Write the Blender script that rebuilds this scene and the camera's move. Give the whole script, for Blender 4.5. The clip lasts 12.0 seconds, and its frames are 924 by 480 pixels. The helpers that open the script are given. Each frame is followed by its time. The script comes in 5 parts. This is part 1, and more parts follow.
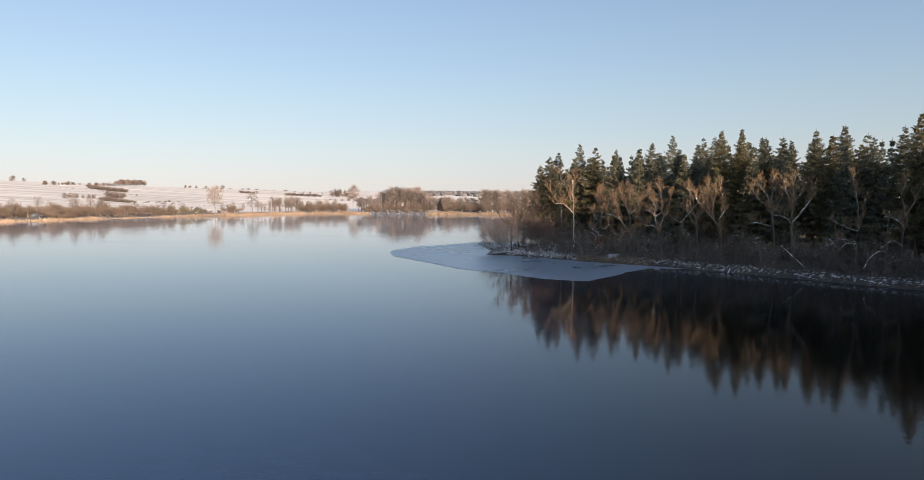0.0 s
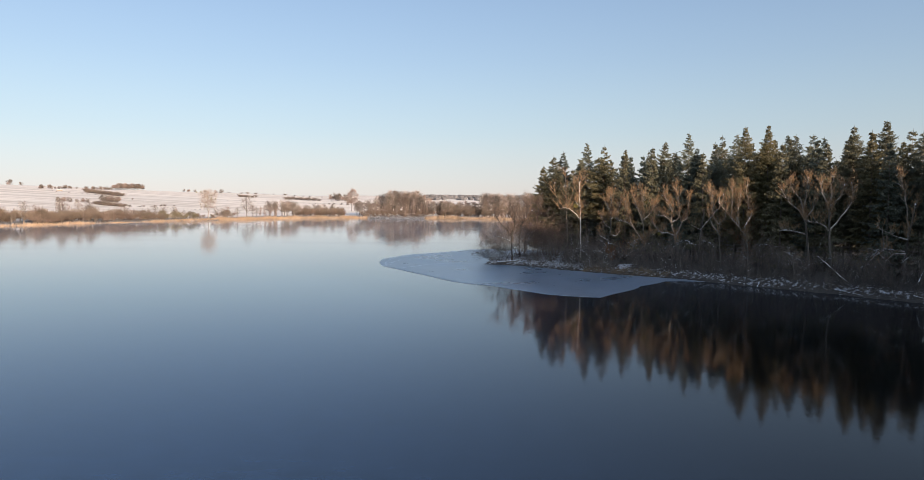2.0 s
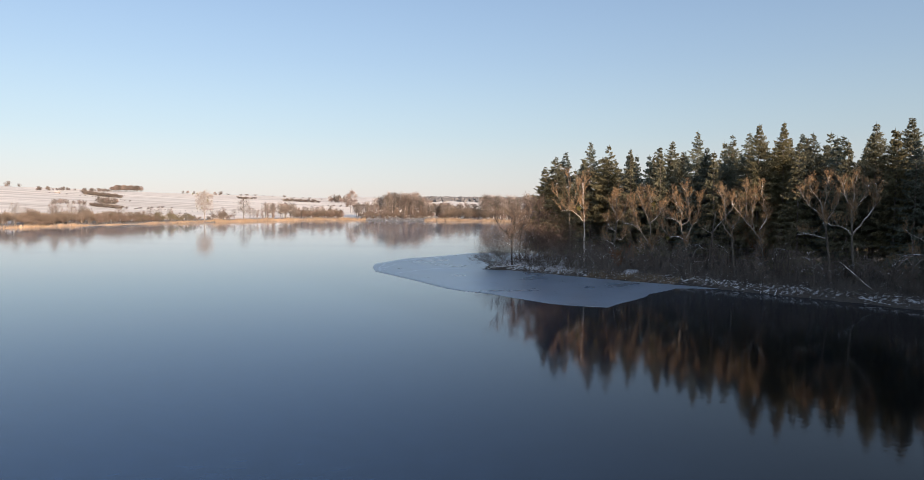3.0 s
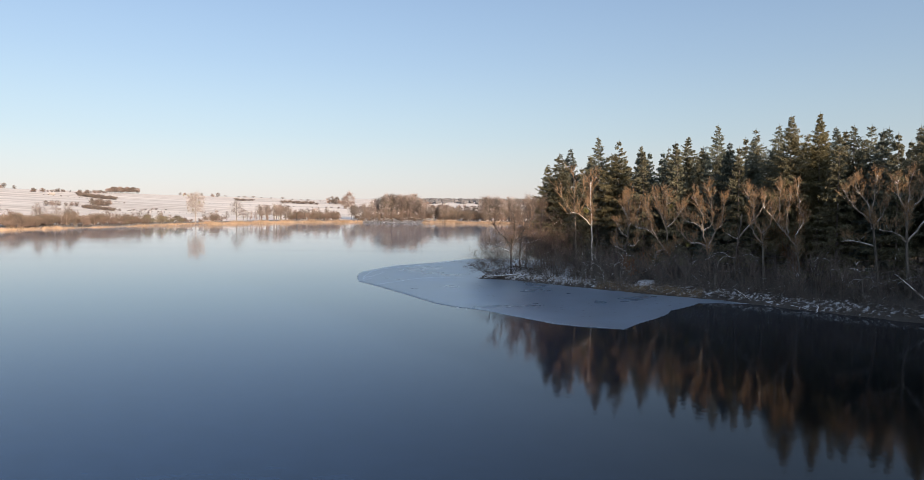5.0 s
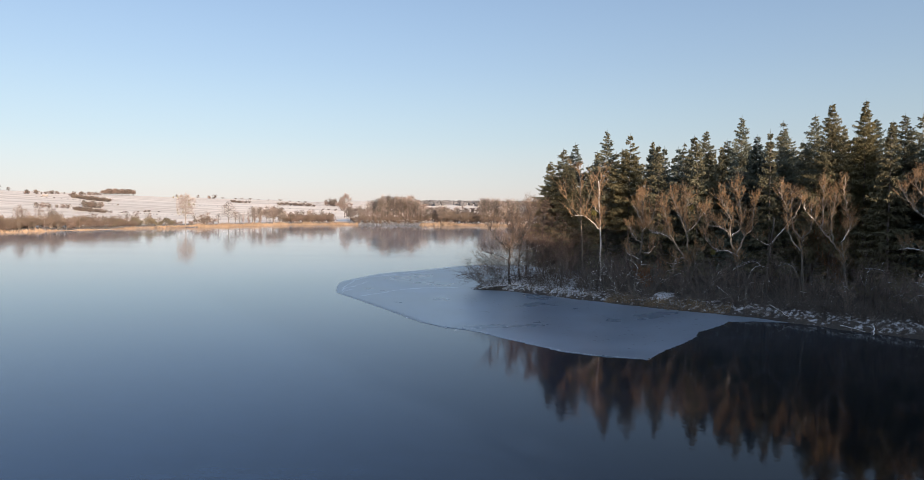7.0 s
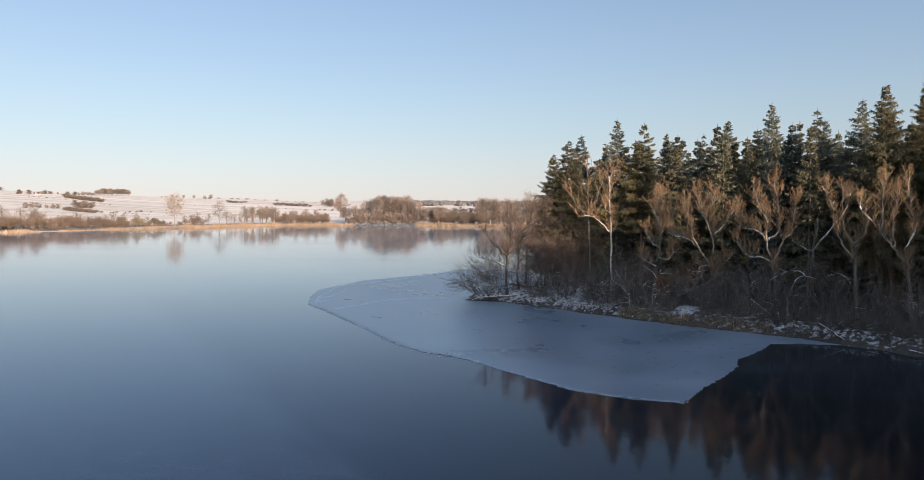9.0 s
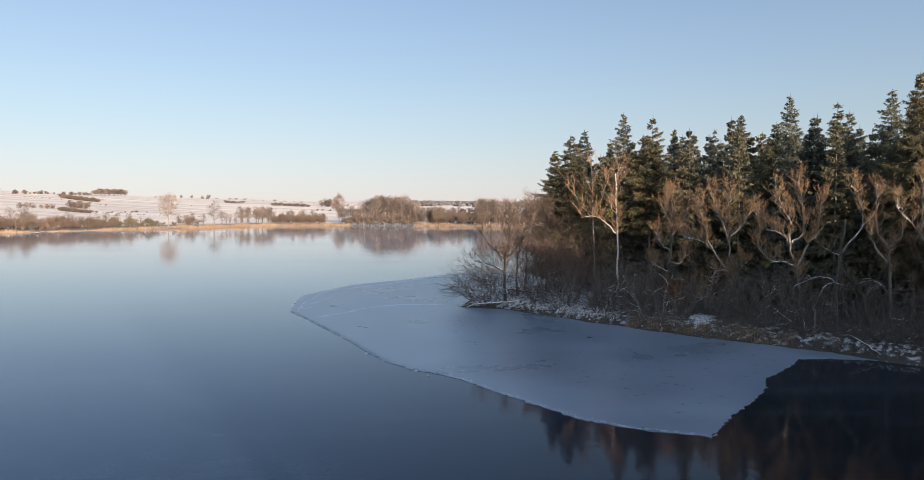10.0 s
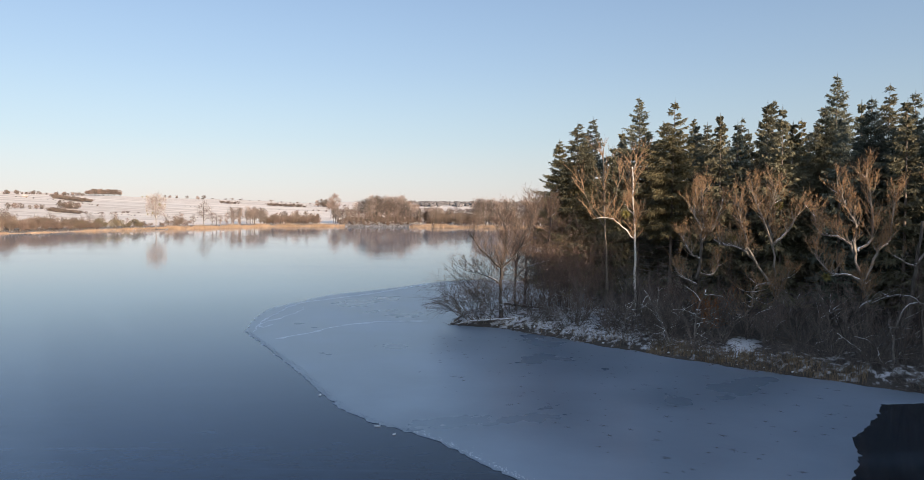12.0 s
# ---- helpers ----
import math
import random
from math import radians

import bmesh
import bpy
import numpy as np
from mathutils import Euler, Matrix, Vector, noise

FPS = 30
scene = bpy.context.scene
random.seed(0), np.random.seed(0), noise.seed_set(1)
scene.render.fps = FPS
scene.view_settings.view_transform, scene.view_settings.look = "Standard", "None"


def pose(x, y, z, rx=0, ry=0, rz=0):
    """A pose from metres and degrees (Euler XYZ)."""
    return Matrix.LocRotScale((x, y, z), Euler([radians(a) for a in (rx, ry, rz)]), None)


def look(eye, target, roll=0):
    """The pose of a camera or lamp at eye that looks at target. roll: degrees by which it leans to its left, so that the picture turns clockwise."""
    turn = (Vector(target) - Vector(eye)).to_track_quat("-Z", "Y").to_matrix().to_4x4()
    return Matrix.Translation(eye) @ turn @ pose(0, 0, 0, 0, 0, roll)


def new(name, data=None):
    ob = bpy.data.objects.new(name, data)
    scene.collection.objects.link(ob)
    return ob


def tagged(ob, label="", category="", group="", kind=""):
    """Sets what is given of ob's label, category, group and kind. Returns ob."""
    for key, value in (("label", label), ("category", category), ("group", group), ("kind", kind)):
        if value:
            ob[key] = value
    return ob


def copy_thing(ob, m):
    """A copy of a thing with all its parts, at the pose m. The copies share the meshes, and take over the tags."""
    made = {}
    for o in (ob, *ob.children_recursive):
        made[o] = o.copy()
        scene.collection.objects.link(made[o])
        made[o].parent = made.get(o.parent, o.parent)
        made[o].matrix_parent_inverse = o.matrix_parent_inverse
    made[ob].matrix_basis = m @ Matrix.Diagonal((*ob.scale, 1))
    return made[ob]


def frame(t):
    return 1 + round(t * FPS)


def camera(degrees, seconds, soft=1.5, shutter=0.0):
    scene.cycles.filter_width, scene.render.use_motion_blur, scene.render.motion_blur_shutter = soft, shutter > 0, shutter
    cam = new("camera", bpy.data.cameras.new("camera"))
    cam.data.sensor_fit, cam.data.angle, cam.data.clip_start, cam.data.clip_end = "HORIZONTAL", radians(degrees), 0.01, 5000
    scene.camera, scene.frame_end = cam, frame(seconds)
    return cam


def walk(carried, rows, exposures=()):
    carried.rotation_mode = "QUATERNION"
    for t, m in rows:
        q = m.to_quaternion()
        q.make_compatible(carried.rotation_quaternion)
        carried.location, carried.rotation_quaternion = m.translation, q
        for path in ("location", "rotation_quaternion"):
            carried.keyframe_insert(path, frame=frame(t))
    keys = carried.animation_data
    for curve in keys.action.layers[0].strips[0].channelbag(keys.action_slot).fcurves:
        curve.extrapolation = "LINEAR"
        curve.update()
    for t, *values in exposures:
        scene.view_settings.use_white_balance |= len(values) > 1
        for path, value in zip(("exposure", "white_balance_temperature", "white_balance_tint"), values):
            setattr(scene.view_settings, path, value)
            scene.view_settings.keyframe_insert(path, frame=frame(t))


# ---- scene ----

# ---------------------------------------------------------------- camera: a level, straight flight over the lake
SPEED, HEADING, HEIGHT, ROLL = 7.6570, 4.840, 14.0, 0.214
TURNS = [  # seconds, yaw, pitch, metres ahead of the even pace, metres climbed
    (0.0, -0.0, -3.344, 0.0, 0.0),
    (1.5, 0.09, -3.101, 0.15, 0.05),
    (2.5, 0.144, -2.933, 0.28, 0.10),
    (3.0, 0.163, -2.868, 0.34, 0.13),
    (5.0, 0.194, -2.712, 0.50, 0.20),
    (6.5, 0.178, -2.569, 0.48, 0.20),
    (7.0, 0.163, -2.539, 0.44, 0.18),
    (9.0, 0.088, -2.517, 0.18, 0.08),
    (10.5, 0.001, -2.483, 0.03, 0.02),
    (12.0, -0.072, -2.454, 0.0, 0.0),
]
cam = camera(68.0, 12.0, soft=0.7)


def eye_at(t, ahead, climb):
    a = radians(HEADING)
    return ((SPEED * t + ahead) * math.sin(a), (SPEED * t + ahead) * math.cos(a), HEIGHT + climb)


walk(cam, [(t, pose(*eye_at(t, ahead, climb), 90 + pitch, 0, yaw) @ pose(0, 0, 0, 0, 0, ROLL)) for t, yaw, pitch, ahead, climb in TURNS])

# ---------------------------------------------------------------- light: a low winter sun behind the camera
SUN_AZ, SUN_EL = 146.0, 11.3          # degrees clockwise from +y, and above the horizon
world = bpy.data.worlds.new("winter_sky")
scene.world = world
world.use_nodes = True
wn, wl = world.node_tree.nodes, world.node_tree.links
wn.clear()
sky = wn.new("ShaderNodeTexSky")
sky.sky_type = "NISHITA"
sky.sun_disc = False
sky.sun_elevation, sky.sun_rotation = radians(SUN_EL), radians(SUN_AZ)
sky.altitude, sky.air_density, sky.dust_density, sky.ozone_density = 60.0, 1.0, 0.6, 2.5
scaled = wn.new("ShaderNodeVectorMath")
scaled.operation = "SCALE"
scaled.inputs["Scale"].default_value = 0.15
wl.new(sky.outputs["Color"], scaled.inputs[0])
# the cold clear winter air: a pale rosy horizon that turns to soft blue, all round
w_co = wn.new("ShaderNodeTexCoord")
w_sep = wn.new("ShaderNodeSeparateXYZ")
wl.new(w_co.outputs["Generated"], w_sep.inputs["Vector"])
w_ramp = wn.new("ShaderNodeValToRGB")
w_ramp.color_ramp.interpolation = "B_SPLINE"
stops = [(0.0, (0.82, 0.75, 0.72)), (0.035, (0.80, 0.785, 0.785)), (0.10, (0.635, 0.785, 0.855)), (0.20, (0.47, 0.65, 0.872)), (0.32, (0.34, 0.503, 0.765)), (0.6, (0.29, 0.41, 0.63)), (1.0, (0.25, 0.35, 0.54))]
while len(w_ramp.color_ramp.elements) < len(stops):
    w_ramp.color_ramp.elements.new(0.5)
for el, (at, rgb) in zip(w_ramp.color_ramp.elements, stops):
    el.position = at
    el.color = (*rgb, 1)
wl.new(w_sep.outputs["Z"], w_ramp.inputs["Fac"])
w_mix = wn.new("ShaderNodeMix")
w_mix.data_type = "RGBA"
w_mix.inputs["Factor"].default_value = 0.88
wl.new(scaled.outputs["Vector"], w_mix.inputs["A"])
wl.new(w_ramp.outputs["Color"], w_mix.inputs["B"])
w_back = wn.new("ShaderNodeBackground")
w_back.inputs["Strength"].default_value = 0.525
w_out = wn.new("ShaderNodeOutputWorld")
# deepest at a right angle to the sun
w_dot = wn.new("ShaderNodeVectorMath")
w_dot.operation = "DOT_PRODUCT"
wl.new(w_co.outputs["Generated"], w_dot.inputs[0])
w_dot.inputs[1].default_value = (math.sin(radians(SUN_AZ)), math.cos(radians(SUN_AZ)), 0)
w_sq = wn.new("ShaderNodeMath")
w_sq.operation = "MULTIPLY"
wl.new(w_dot.outputs["Value"], w_sq.inputs[0])
wl.new(w_dot.outputs["Value"], w_sq.inputs[1])
w_deep = wn.new("ShaderNodeMapRange")
w_deep.inputs["To Min"].default_value, w_deep.inputs["To Max"].default_value = 0.75, 1.05
wl.new(w_sq.outputs["Value"], w_deep.inputs["Value"])
# and brightest round the sun
w_pos = wn.new("ShaderNodeMath")
w_pos.operation = "MAXIMUM"
w_pos.inputs[1].default_value = 0.0
wl.new(w_dot.outputs["Value"], w_pos.inputs[0])
w_glow = wn.new("ShaderNodeMath")
w_glow.operation = "POWER"
w_glow.inputs[1].default_value = 3.0
wl.new(w_pos.outputs["Value"], w_glow.inputs[0])
w_tone = wn.new("ShaderNodeVectorMath")
w_tone.operation = "SCALE"
wl.new(w_mix.outputs["Result"], w_tone.inputs[0])
wl.new(w_deep.outputs["Result"], w_tone.inputs["Scale"])
w_warm = wn.new("ShaderNodeVectorMath")
w_warm.operation = "SCALE"
w_warm.inputs[0].default_value = (2.15, 2.25, 2.4)
wl.new(w_glow.outputs["Value"], w_warm.inputs["Scale"])
w_sum = wn.new("ShaderNodeVectorMath")
wl.new(w_tone.outputs["Vector"], w_sum.inputs[0])
wl.new(w_warm.outputs["Vector"], w_sum.inputs[1])
wl.new(w_sum.outputs["Vector"], w_back.inputs["Color"])
wl.new(w_back.outputs["Background"], w_out.inputs["Surface"])

sun_data = bpy.data.lights.new("sun", "SUN")
sun_data.energy, sun_data.angle, sun_data.color = 5.0, radians(0.6), (1.0, 0.745, 0.53)
sun = new("sun", sun_data)
sun_from = Vector((math.sin(radians(SUN_AZ)) * math.cos(radians(SUN_EL)), math.cos(radians(SUN_AZ)) * math.cos(radians(SUN_EL)), math.sin(radians(SUN_EL))))
sun.matrix_world = look(sun_from * 300, (0, 0, 0))
scene.view_settings.exposure = 0.97


# ---------------------------------------------------------------- materials
def material(name, dark, light, scale=1.0, rough=0.8, detail=6.0, bump=0.0, bump_scale=8.0, island=0.0, obj=0.0, spots=None, spot_at=0.6, spot_scale=0.3, snow=0.0, stretch=(1, 1, 1), spec=0.3, thin=0.0, tints=None):
    """A rough natural surface: two colours mixed by noise, stains at a second scale, variation piece by piece, snow lying on upward faces."""
    m = bpy.data.materials.new(name)
    m.use_nodes = True
    n, l = m.node_tree.nodes, m.node_tree.links
    bsdf = n["Principled BSDF"]
    bsdf.inputs["Roughness"].default_value = rough
    bsdf.inputs["Specular IOR Level"].default_value = spec
    co = n.new("ShaderNodeTexCoord")
    mp = n.new("ShaderNodeMapping")
    mp.inputs["Scale"].default_value = stretch
    l.new(co.outputs["Object"], mp.inputs["Vector"])
    tex = n.new("ShaderNodeTexNoise")
    tex.inputs["Scale"].default_value, tex.inputs["Detail"].default_value = scale, detail
    l.new(mp.outputs["Vector"], tex.inputs["Vector"])
    ramp = n.new("ShaderNodeValToRGB")
    ramp.color_ramp.elements[0].position, ramp.color_ramp.elements[1].position = 0.3, 0.7
    ramp.color_ramp.elements[0].color, ramp.color_ramp.elements[1].color = (*dark, 1), (*light, 1)
    l.new(tex.outputs["Fac"], ramp.inputs["Fac"])
    colour = ramp.outputs["Color"]
    if spots:
        big = n.new("ShaderNodeTexNoise")
        big.inputs["Scale"].default_value, big.inputs["Detail"].default_value = spot_scale, 5.0
        l.new(co.outputs["Object"], big.inputs["Vector"])
        edge = n.new("ShaderNodeMapRange")
        edge.inputs["From Min"].default_value, edge.inputs["From Max"].default_value = spot_at - 0.06, spot_at + 0.06
        l.new(big.outputs["Fac"], edge.inputs["Value"])
        mix = n.new("ShaderNodeMix")
        mix.data_type = "RGBA"
        l.new(edge.outputs["Result"], mix.inputs["Factor"])
        l.new(colour, mix.inputs["A"])
        mix.inputs["B"].default_value = (*spots, 1)
        colour = mix.outputs["Result"]
    for amount, node, socket in ((island, "ShaderNodeNewGeometry", "Random Per Island"), (obj, "ShaderNodeObjectInfo", "Random")):
        if amount:
            src = n.new(node)
            rng = n.new("ShaderNodeMapRange")
            rng.inputs["To Min"].default_value, rng.inputs["To Max"].default_value = 1 - amount, 1 + amount
            l.new(src.outputs[socket], rng.inputs["Value"])
            hsv = n.new("ShaderNodeHueSaturation")
            l.new(rng.outputs["Result"], hsv.inputs["Value"])
            l.new(colour, hsv.inputs["Color"])
            colour = hsv.outputs["Color"]
    if tints:
        # each tree leans to a tint of its own
        src = n.new("ShaderNodeObjectInfo")
        hue = n.new("ShaderNodeValToRGB")
        while len(hue.color_ramp.elements) < len(tints):
            hue.color_ramp.elements.new(0.5)
        for i, (el, rgb) in enumerate(zip(hue.color_ramp.elements, tints)):
            el.position, el.color = i / (len(tints) - 1), (*rgb, 1)
        # another roll of the dice than the one that sets the brightness
        roll = n.new("ShaderNodeMath")
        roll.operation = "MULTIPLY"
        roll.inputs[1].default_value = 7.31
        l.new(src.outputs["Random"], roll.inputs[0])
        wrap = n.new("ShaderNodeMath")
        wrap.operation = "FRACT"
        l.new(roll.outputs["Value"], wrap.inputs[0])
        l.new(wrap.outputs["Value"], hue.inputs["Fac"])
        mix = n.new("ShaderNodeMix")
        mix.data_type, mix.blend_type = "RGBA", "MULTIPLY"
        mix.inputs["Factor"].default_value = 1.0
        l.new(colour, mix.inputs["A"])
        l.new(hue.outputs["Color"], mix.inputs["B"])
        colour = mix.outputs["Result"]
    if snow:
        geo = n.new("ShaderNodeNewGeometry")
        sep = n.new("ShaderNodeSeparateXYZ")
        l.new(geo.outputs["Normal"], sep.inputs["Vector"])
        fine = n.new("ShaderNodeTexNoise")
        fine.inputs["Scale"].default_value = 1.3
        l.new(co.outputs["Object"], fine.inputs["Vector"])
        add = n.new("ShaderNodeMath")
        add.operation = "ADD"
        l.new(sep.outputs["Z"], add.inputs[0])
        l.new(fine.outputs["Fac"], add.inputs[1])
        rng = n.new("ShaderNodeMapRange")
        rng.inputs["From Min"].default_value, rng.inputs["From Max"].default_value = 1.5 - snow, 1.62 - snow
        l.new(add.outputs["Value"], rng.inputs["Value"])
        mix = n.new("ShaderNodeMix")
        mix.data_type = "RGBA"
        l.new(rng.outputs["Result"], mix.inputs["Factor"])
        l.new(colour, mix.inputs["A"])
        mix.inputs["B"].default_value = (0.72, 0.74, 0.78, 1)
        colour = mix.outputs["Result"]
    l.new(colour, bsdf.inputs["Base Color"])
    if bump:
        bt = n.new("ShaderNodeTexNoise")
        bt.inputs["Scale"].default_value, bt.inputs["Detail"].default_value = bump_scale, 4.0
        l.new(mp.outputs["Vector"], bt.inputs["Vector"])
        bp = n.new("ShaderNodeBump")
        bp.inputs["Strength"].default_value, bp.inputs["Distance"].default_value = bump, 0.1
        l.new(bt.outputs["Fac"], bp.inputs["Height"])
        l.new(bp.outputs["Normal"], bsdf.inputs["Normal"])
    if thin:
        # light passes through thin sprays
        tr = n.new("ShaderNodeBsdfTranslucent")
        l.new(colour, tr.inputs["Color"])
        mixed = n.new("ShaderNodeMixShader")
        mixed.inputs["Fac"].default_value = thin
        l.new(bsdf.outputs["BSDF"], mixed.inputs[1])
        l.new(tr.outputs["BSDF"], mixed.inputs[2])
        l.new(mixed.outputs["Shader"], n["Material Output"].inputs["Surface"])
    return m


SPRUCE_TINTS = ((0.88, 0.99, 1.12), (0.99, 1.0, 1.0), (1.08, 1.0, 0.89), (1.17, 1.02, 0.80))
M_NEEDLE = material("spruce_needles", (0.106, 0.111, 0.084), (0.194, 0.195, 0.144), 0.35, 0.8, island=0.22, obj=0.2, spec=0.12, thin=0.42, tints=SPRUCE_TINTS)
M_NEEDLE_OLIVE = material("olive_needles", (0.124, 0.112, 0.062), (0.218, 0.194, 0.11), 0.35, 0.8, island=0.22, obj=0.12, spec=0.12, thin=0.42)
M_SPRUCE_BARK = material("spruce_bark", (0.095, 0.081, 0.072), (0.21, 0.178, 0.155), 3.0, 0.9, bump=0.5, obj=0.2, stretch=(1, 1, 0.2))
M_DEADWOOD = material("dead_twig", (0.19, 0.174, 0.158), (0.34, 0.31, 0.285), 2.0, 0.9, island=0.3)
M_BARK = material("grey_bark", (0.07, 0.06, 0.05), (0.20, 0.172, 0.14), 2.2, 0.85, bump=0.5, obj=0.15, snow=0.36, stretch=(1, 1, 0.3))
# limb bark coloured as sunlit, the trunk bark next as shaded
M_WILLOW = material("willow_bark", (0.135, 0.117, 0.096), (0.335, 0.295, 0.25), 2.8, 0.85, bump=0.9, obj=0.12, snow=0.45, stretch=(1, 1, 0.3))
M_WILLOW_TRUNK = material("shaded_willow_bark", (0.055, 0.048, 0.042), (0.165, 0.145, 0.122), 2.8, 0.9, bump=1.0, obj=0.12, snow=0.30, stretch=(1, 1, 0.25))
M_WILLOW_SHOOT = material("willow_shoots", (0.165, 0.105, 0.052), (0.32, 0.208, 0.105), 1.2, 0.75, island=0.3)
M_DARK_BARK = material("dark_bark", (0.08, 0.069, 0.062), (0.18, 0.157, 0.137), 2.2, 0.9, bump=0.5, obj=0.2, snow=0.30, stretch=(1, 1, 0.3))
M_BIRCH = material("birch_bark", (0.40, 0.375, 0.335), (0.58, 0.55, 0.50), 1.5, 0.6, bump=0.2, spots=(0.05, 0.045, 0.04), spot_at=0.64, spot_scale=1.6, snow=0.3)
M_TWIG_TAN = material("tan_twigs", (0.165, 0.105, 0.06), (0.32, 0.21, 0.125), 0.6, 0.7, island=0.3)
M_TWIG_RUST = material("russet_twigs", (0.084, 0.063, 0.055), (0.168, 0.126, 0.108), 0.5, 0.75, island=0.3, obj=0.15)
M_TWIG_RUSSET = material("red_brown_twigs", (0.082, 0.058, 0.049), (0.165, 0.117, 0.097), 0.5, 0.75, island=0.3, obj=0.15)
M_ALDER_BARK = material("alder_bark", (0.042, 0.037, 0.034), (0.11, 0.096, 0.085), 2.2, 0.9, bump=0.7, obj=0.2, snow=0.33, stretch=(1, 1, 0.3))
M_RUST_STEM = material("russet_bark", (0.048, 0.039, 0.034), (0.105, 0.083, 0.071), 2.0, 0.85, obj=0.2)
M_TWIG_BROWN = material("brown_twigs", (0.086, 0.072, 0.063), (0.178, 0.15, 0.13), 0.6, 0.8, island=0.35, obj=0.2)
M_TWIG_ALDER = material("alder_twigs", (0.096, 0.066, 0.051), (0.195, 0.138, 0.106), 0.6, 0.8, island=0.35, obj=0.2)
M_FAR_BROWN = material("far_brown_twigs", (0.11, 0.085, 0.066), (0.215, 0.165, 0.128), 0.4, 0.8, island=0.3, obj=0.2)
M_FAR_RED = material("far_red_brown_twigs", (0.135, 0.098, 0.08), (0.25, 0.182, 0.148), 0.4, 0.8, island=0.3, obj=0.2)
M_TWIG_PALE = material("pale_twigs", (0.235, 0.192, 0.168), (0.39, 0.328, 0.288), 0.4, 0.8, island=0.3, obj=0.15)
M_TWIG_GREY = material("grey_twigs", (0.14, 0.105, 0.09), (0.25, 0.19, 0.162), 0.4, 0.8, island=0.3, obj=0.25)
M_HEDGE = material("dark_hedge_twigs", (0.095, 0.077, 0.066), (0.175, 0.14, 0.118), 0.3, 0.85, island=0.3, obj=0.2)
M_REED = material("dry_reed", (0.27, 0.19, 0.122), (0.42, 0.305, 0.205), 0.2, 0.75, island=0.25)
M_SEDGE = material("dry_sedge", (0.14, 0.102, 0.064), (0.29, 0.215, 0.138), 0.8, 0.8, island=0.3)
M_LEAF = material("withered_leaf", (0.13, 0.055, 0.022), (0.24, 0.11, 0.045), 1.0, 0.7, island=0.35)
M_PINE = material("far_pine", (0.115, 0.098, 0.068), (0.215, 0.182, 0.125), 0.3, 0.7, island=0.3, obj=0.2)
# the haze of distance is put into this colour
M_FAR = material("distant_wood", (0.10, 0.10, 0.105), (0.155, 0.148, 0.148), 0.02, 0.9, island=0.3)
M_OLIVE_TUFT = material("olive_tuft", (0.11, 0.10, 0.03), (0.22, 0.19, 0.065), 1.0, 0.75, island=0.3)
M_MISTLETOE = material("mistletoe", (0.16, 0.142, 0.08), (0.29, 0.26, 0.16), 1.0, 0.7, island=0.3)


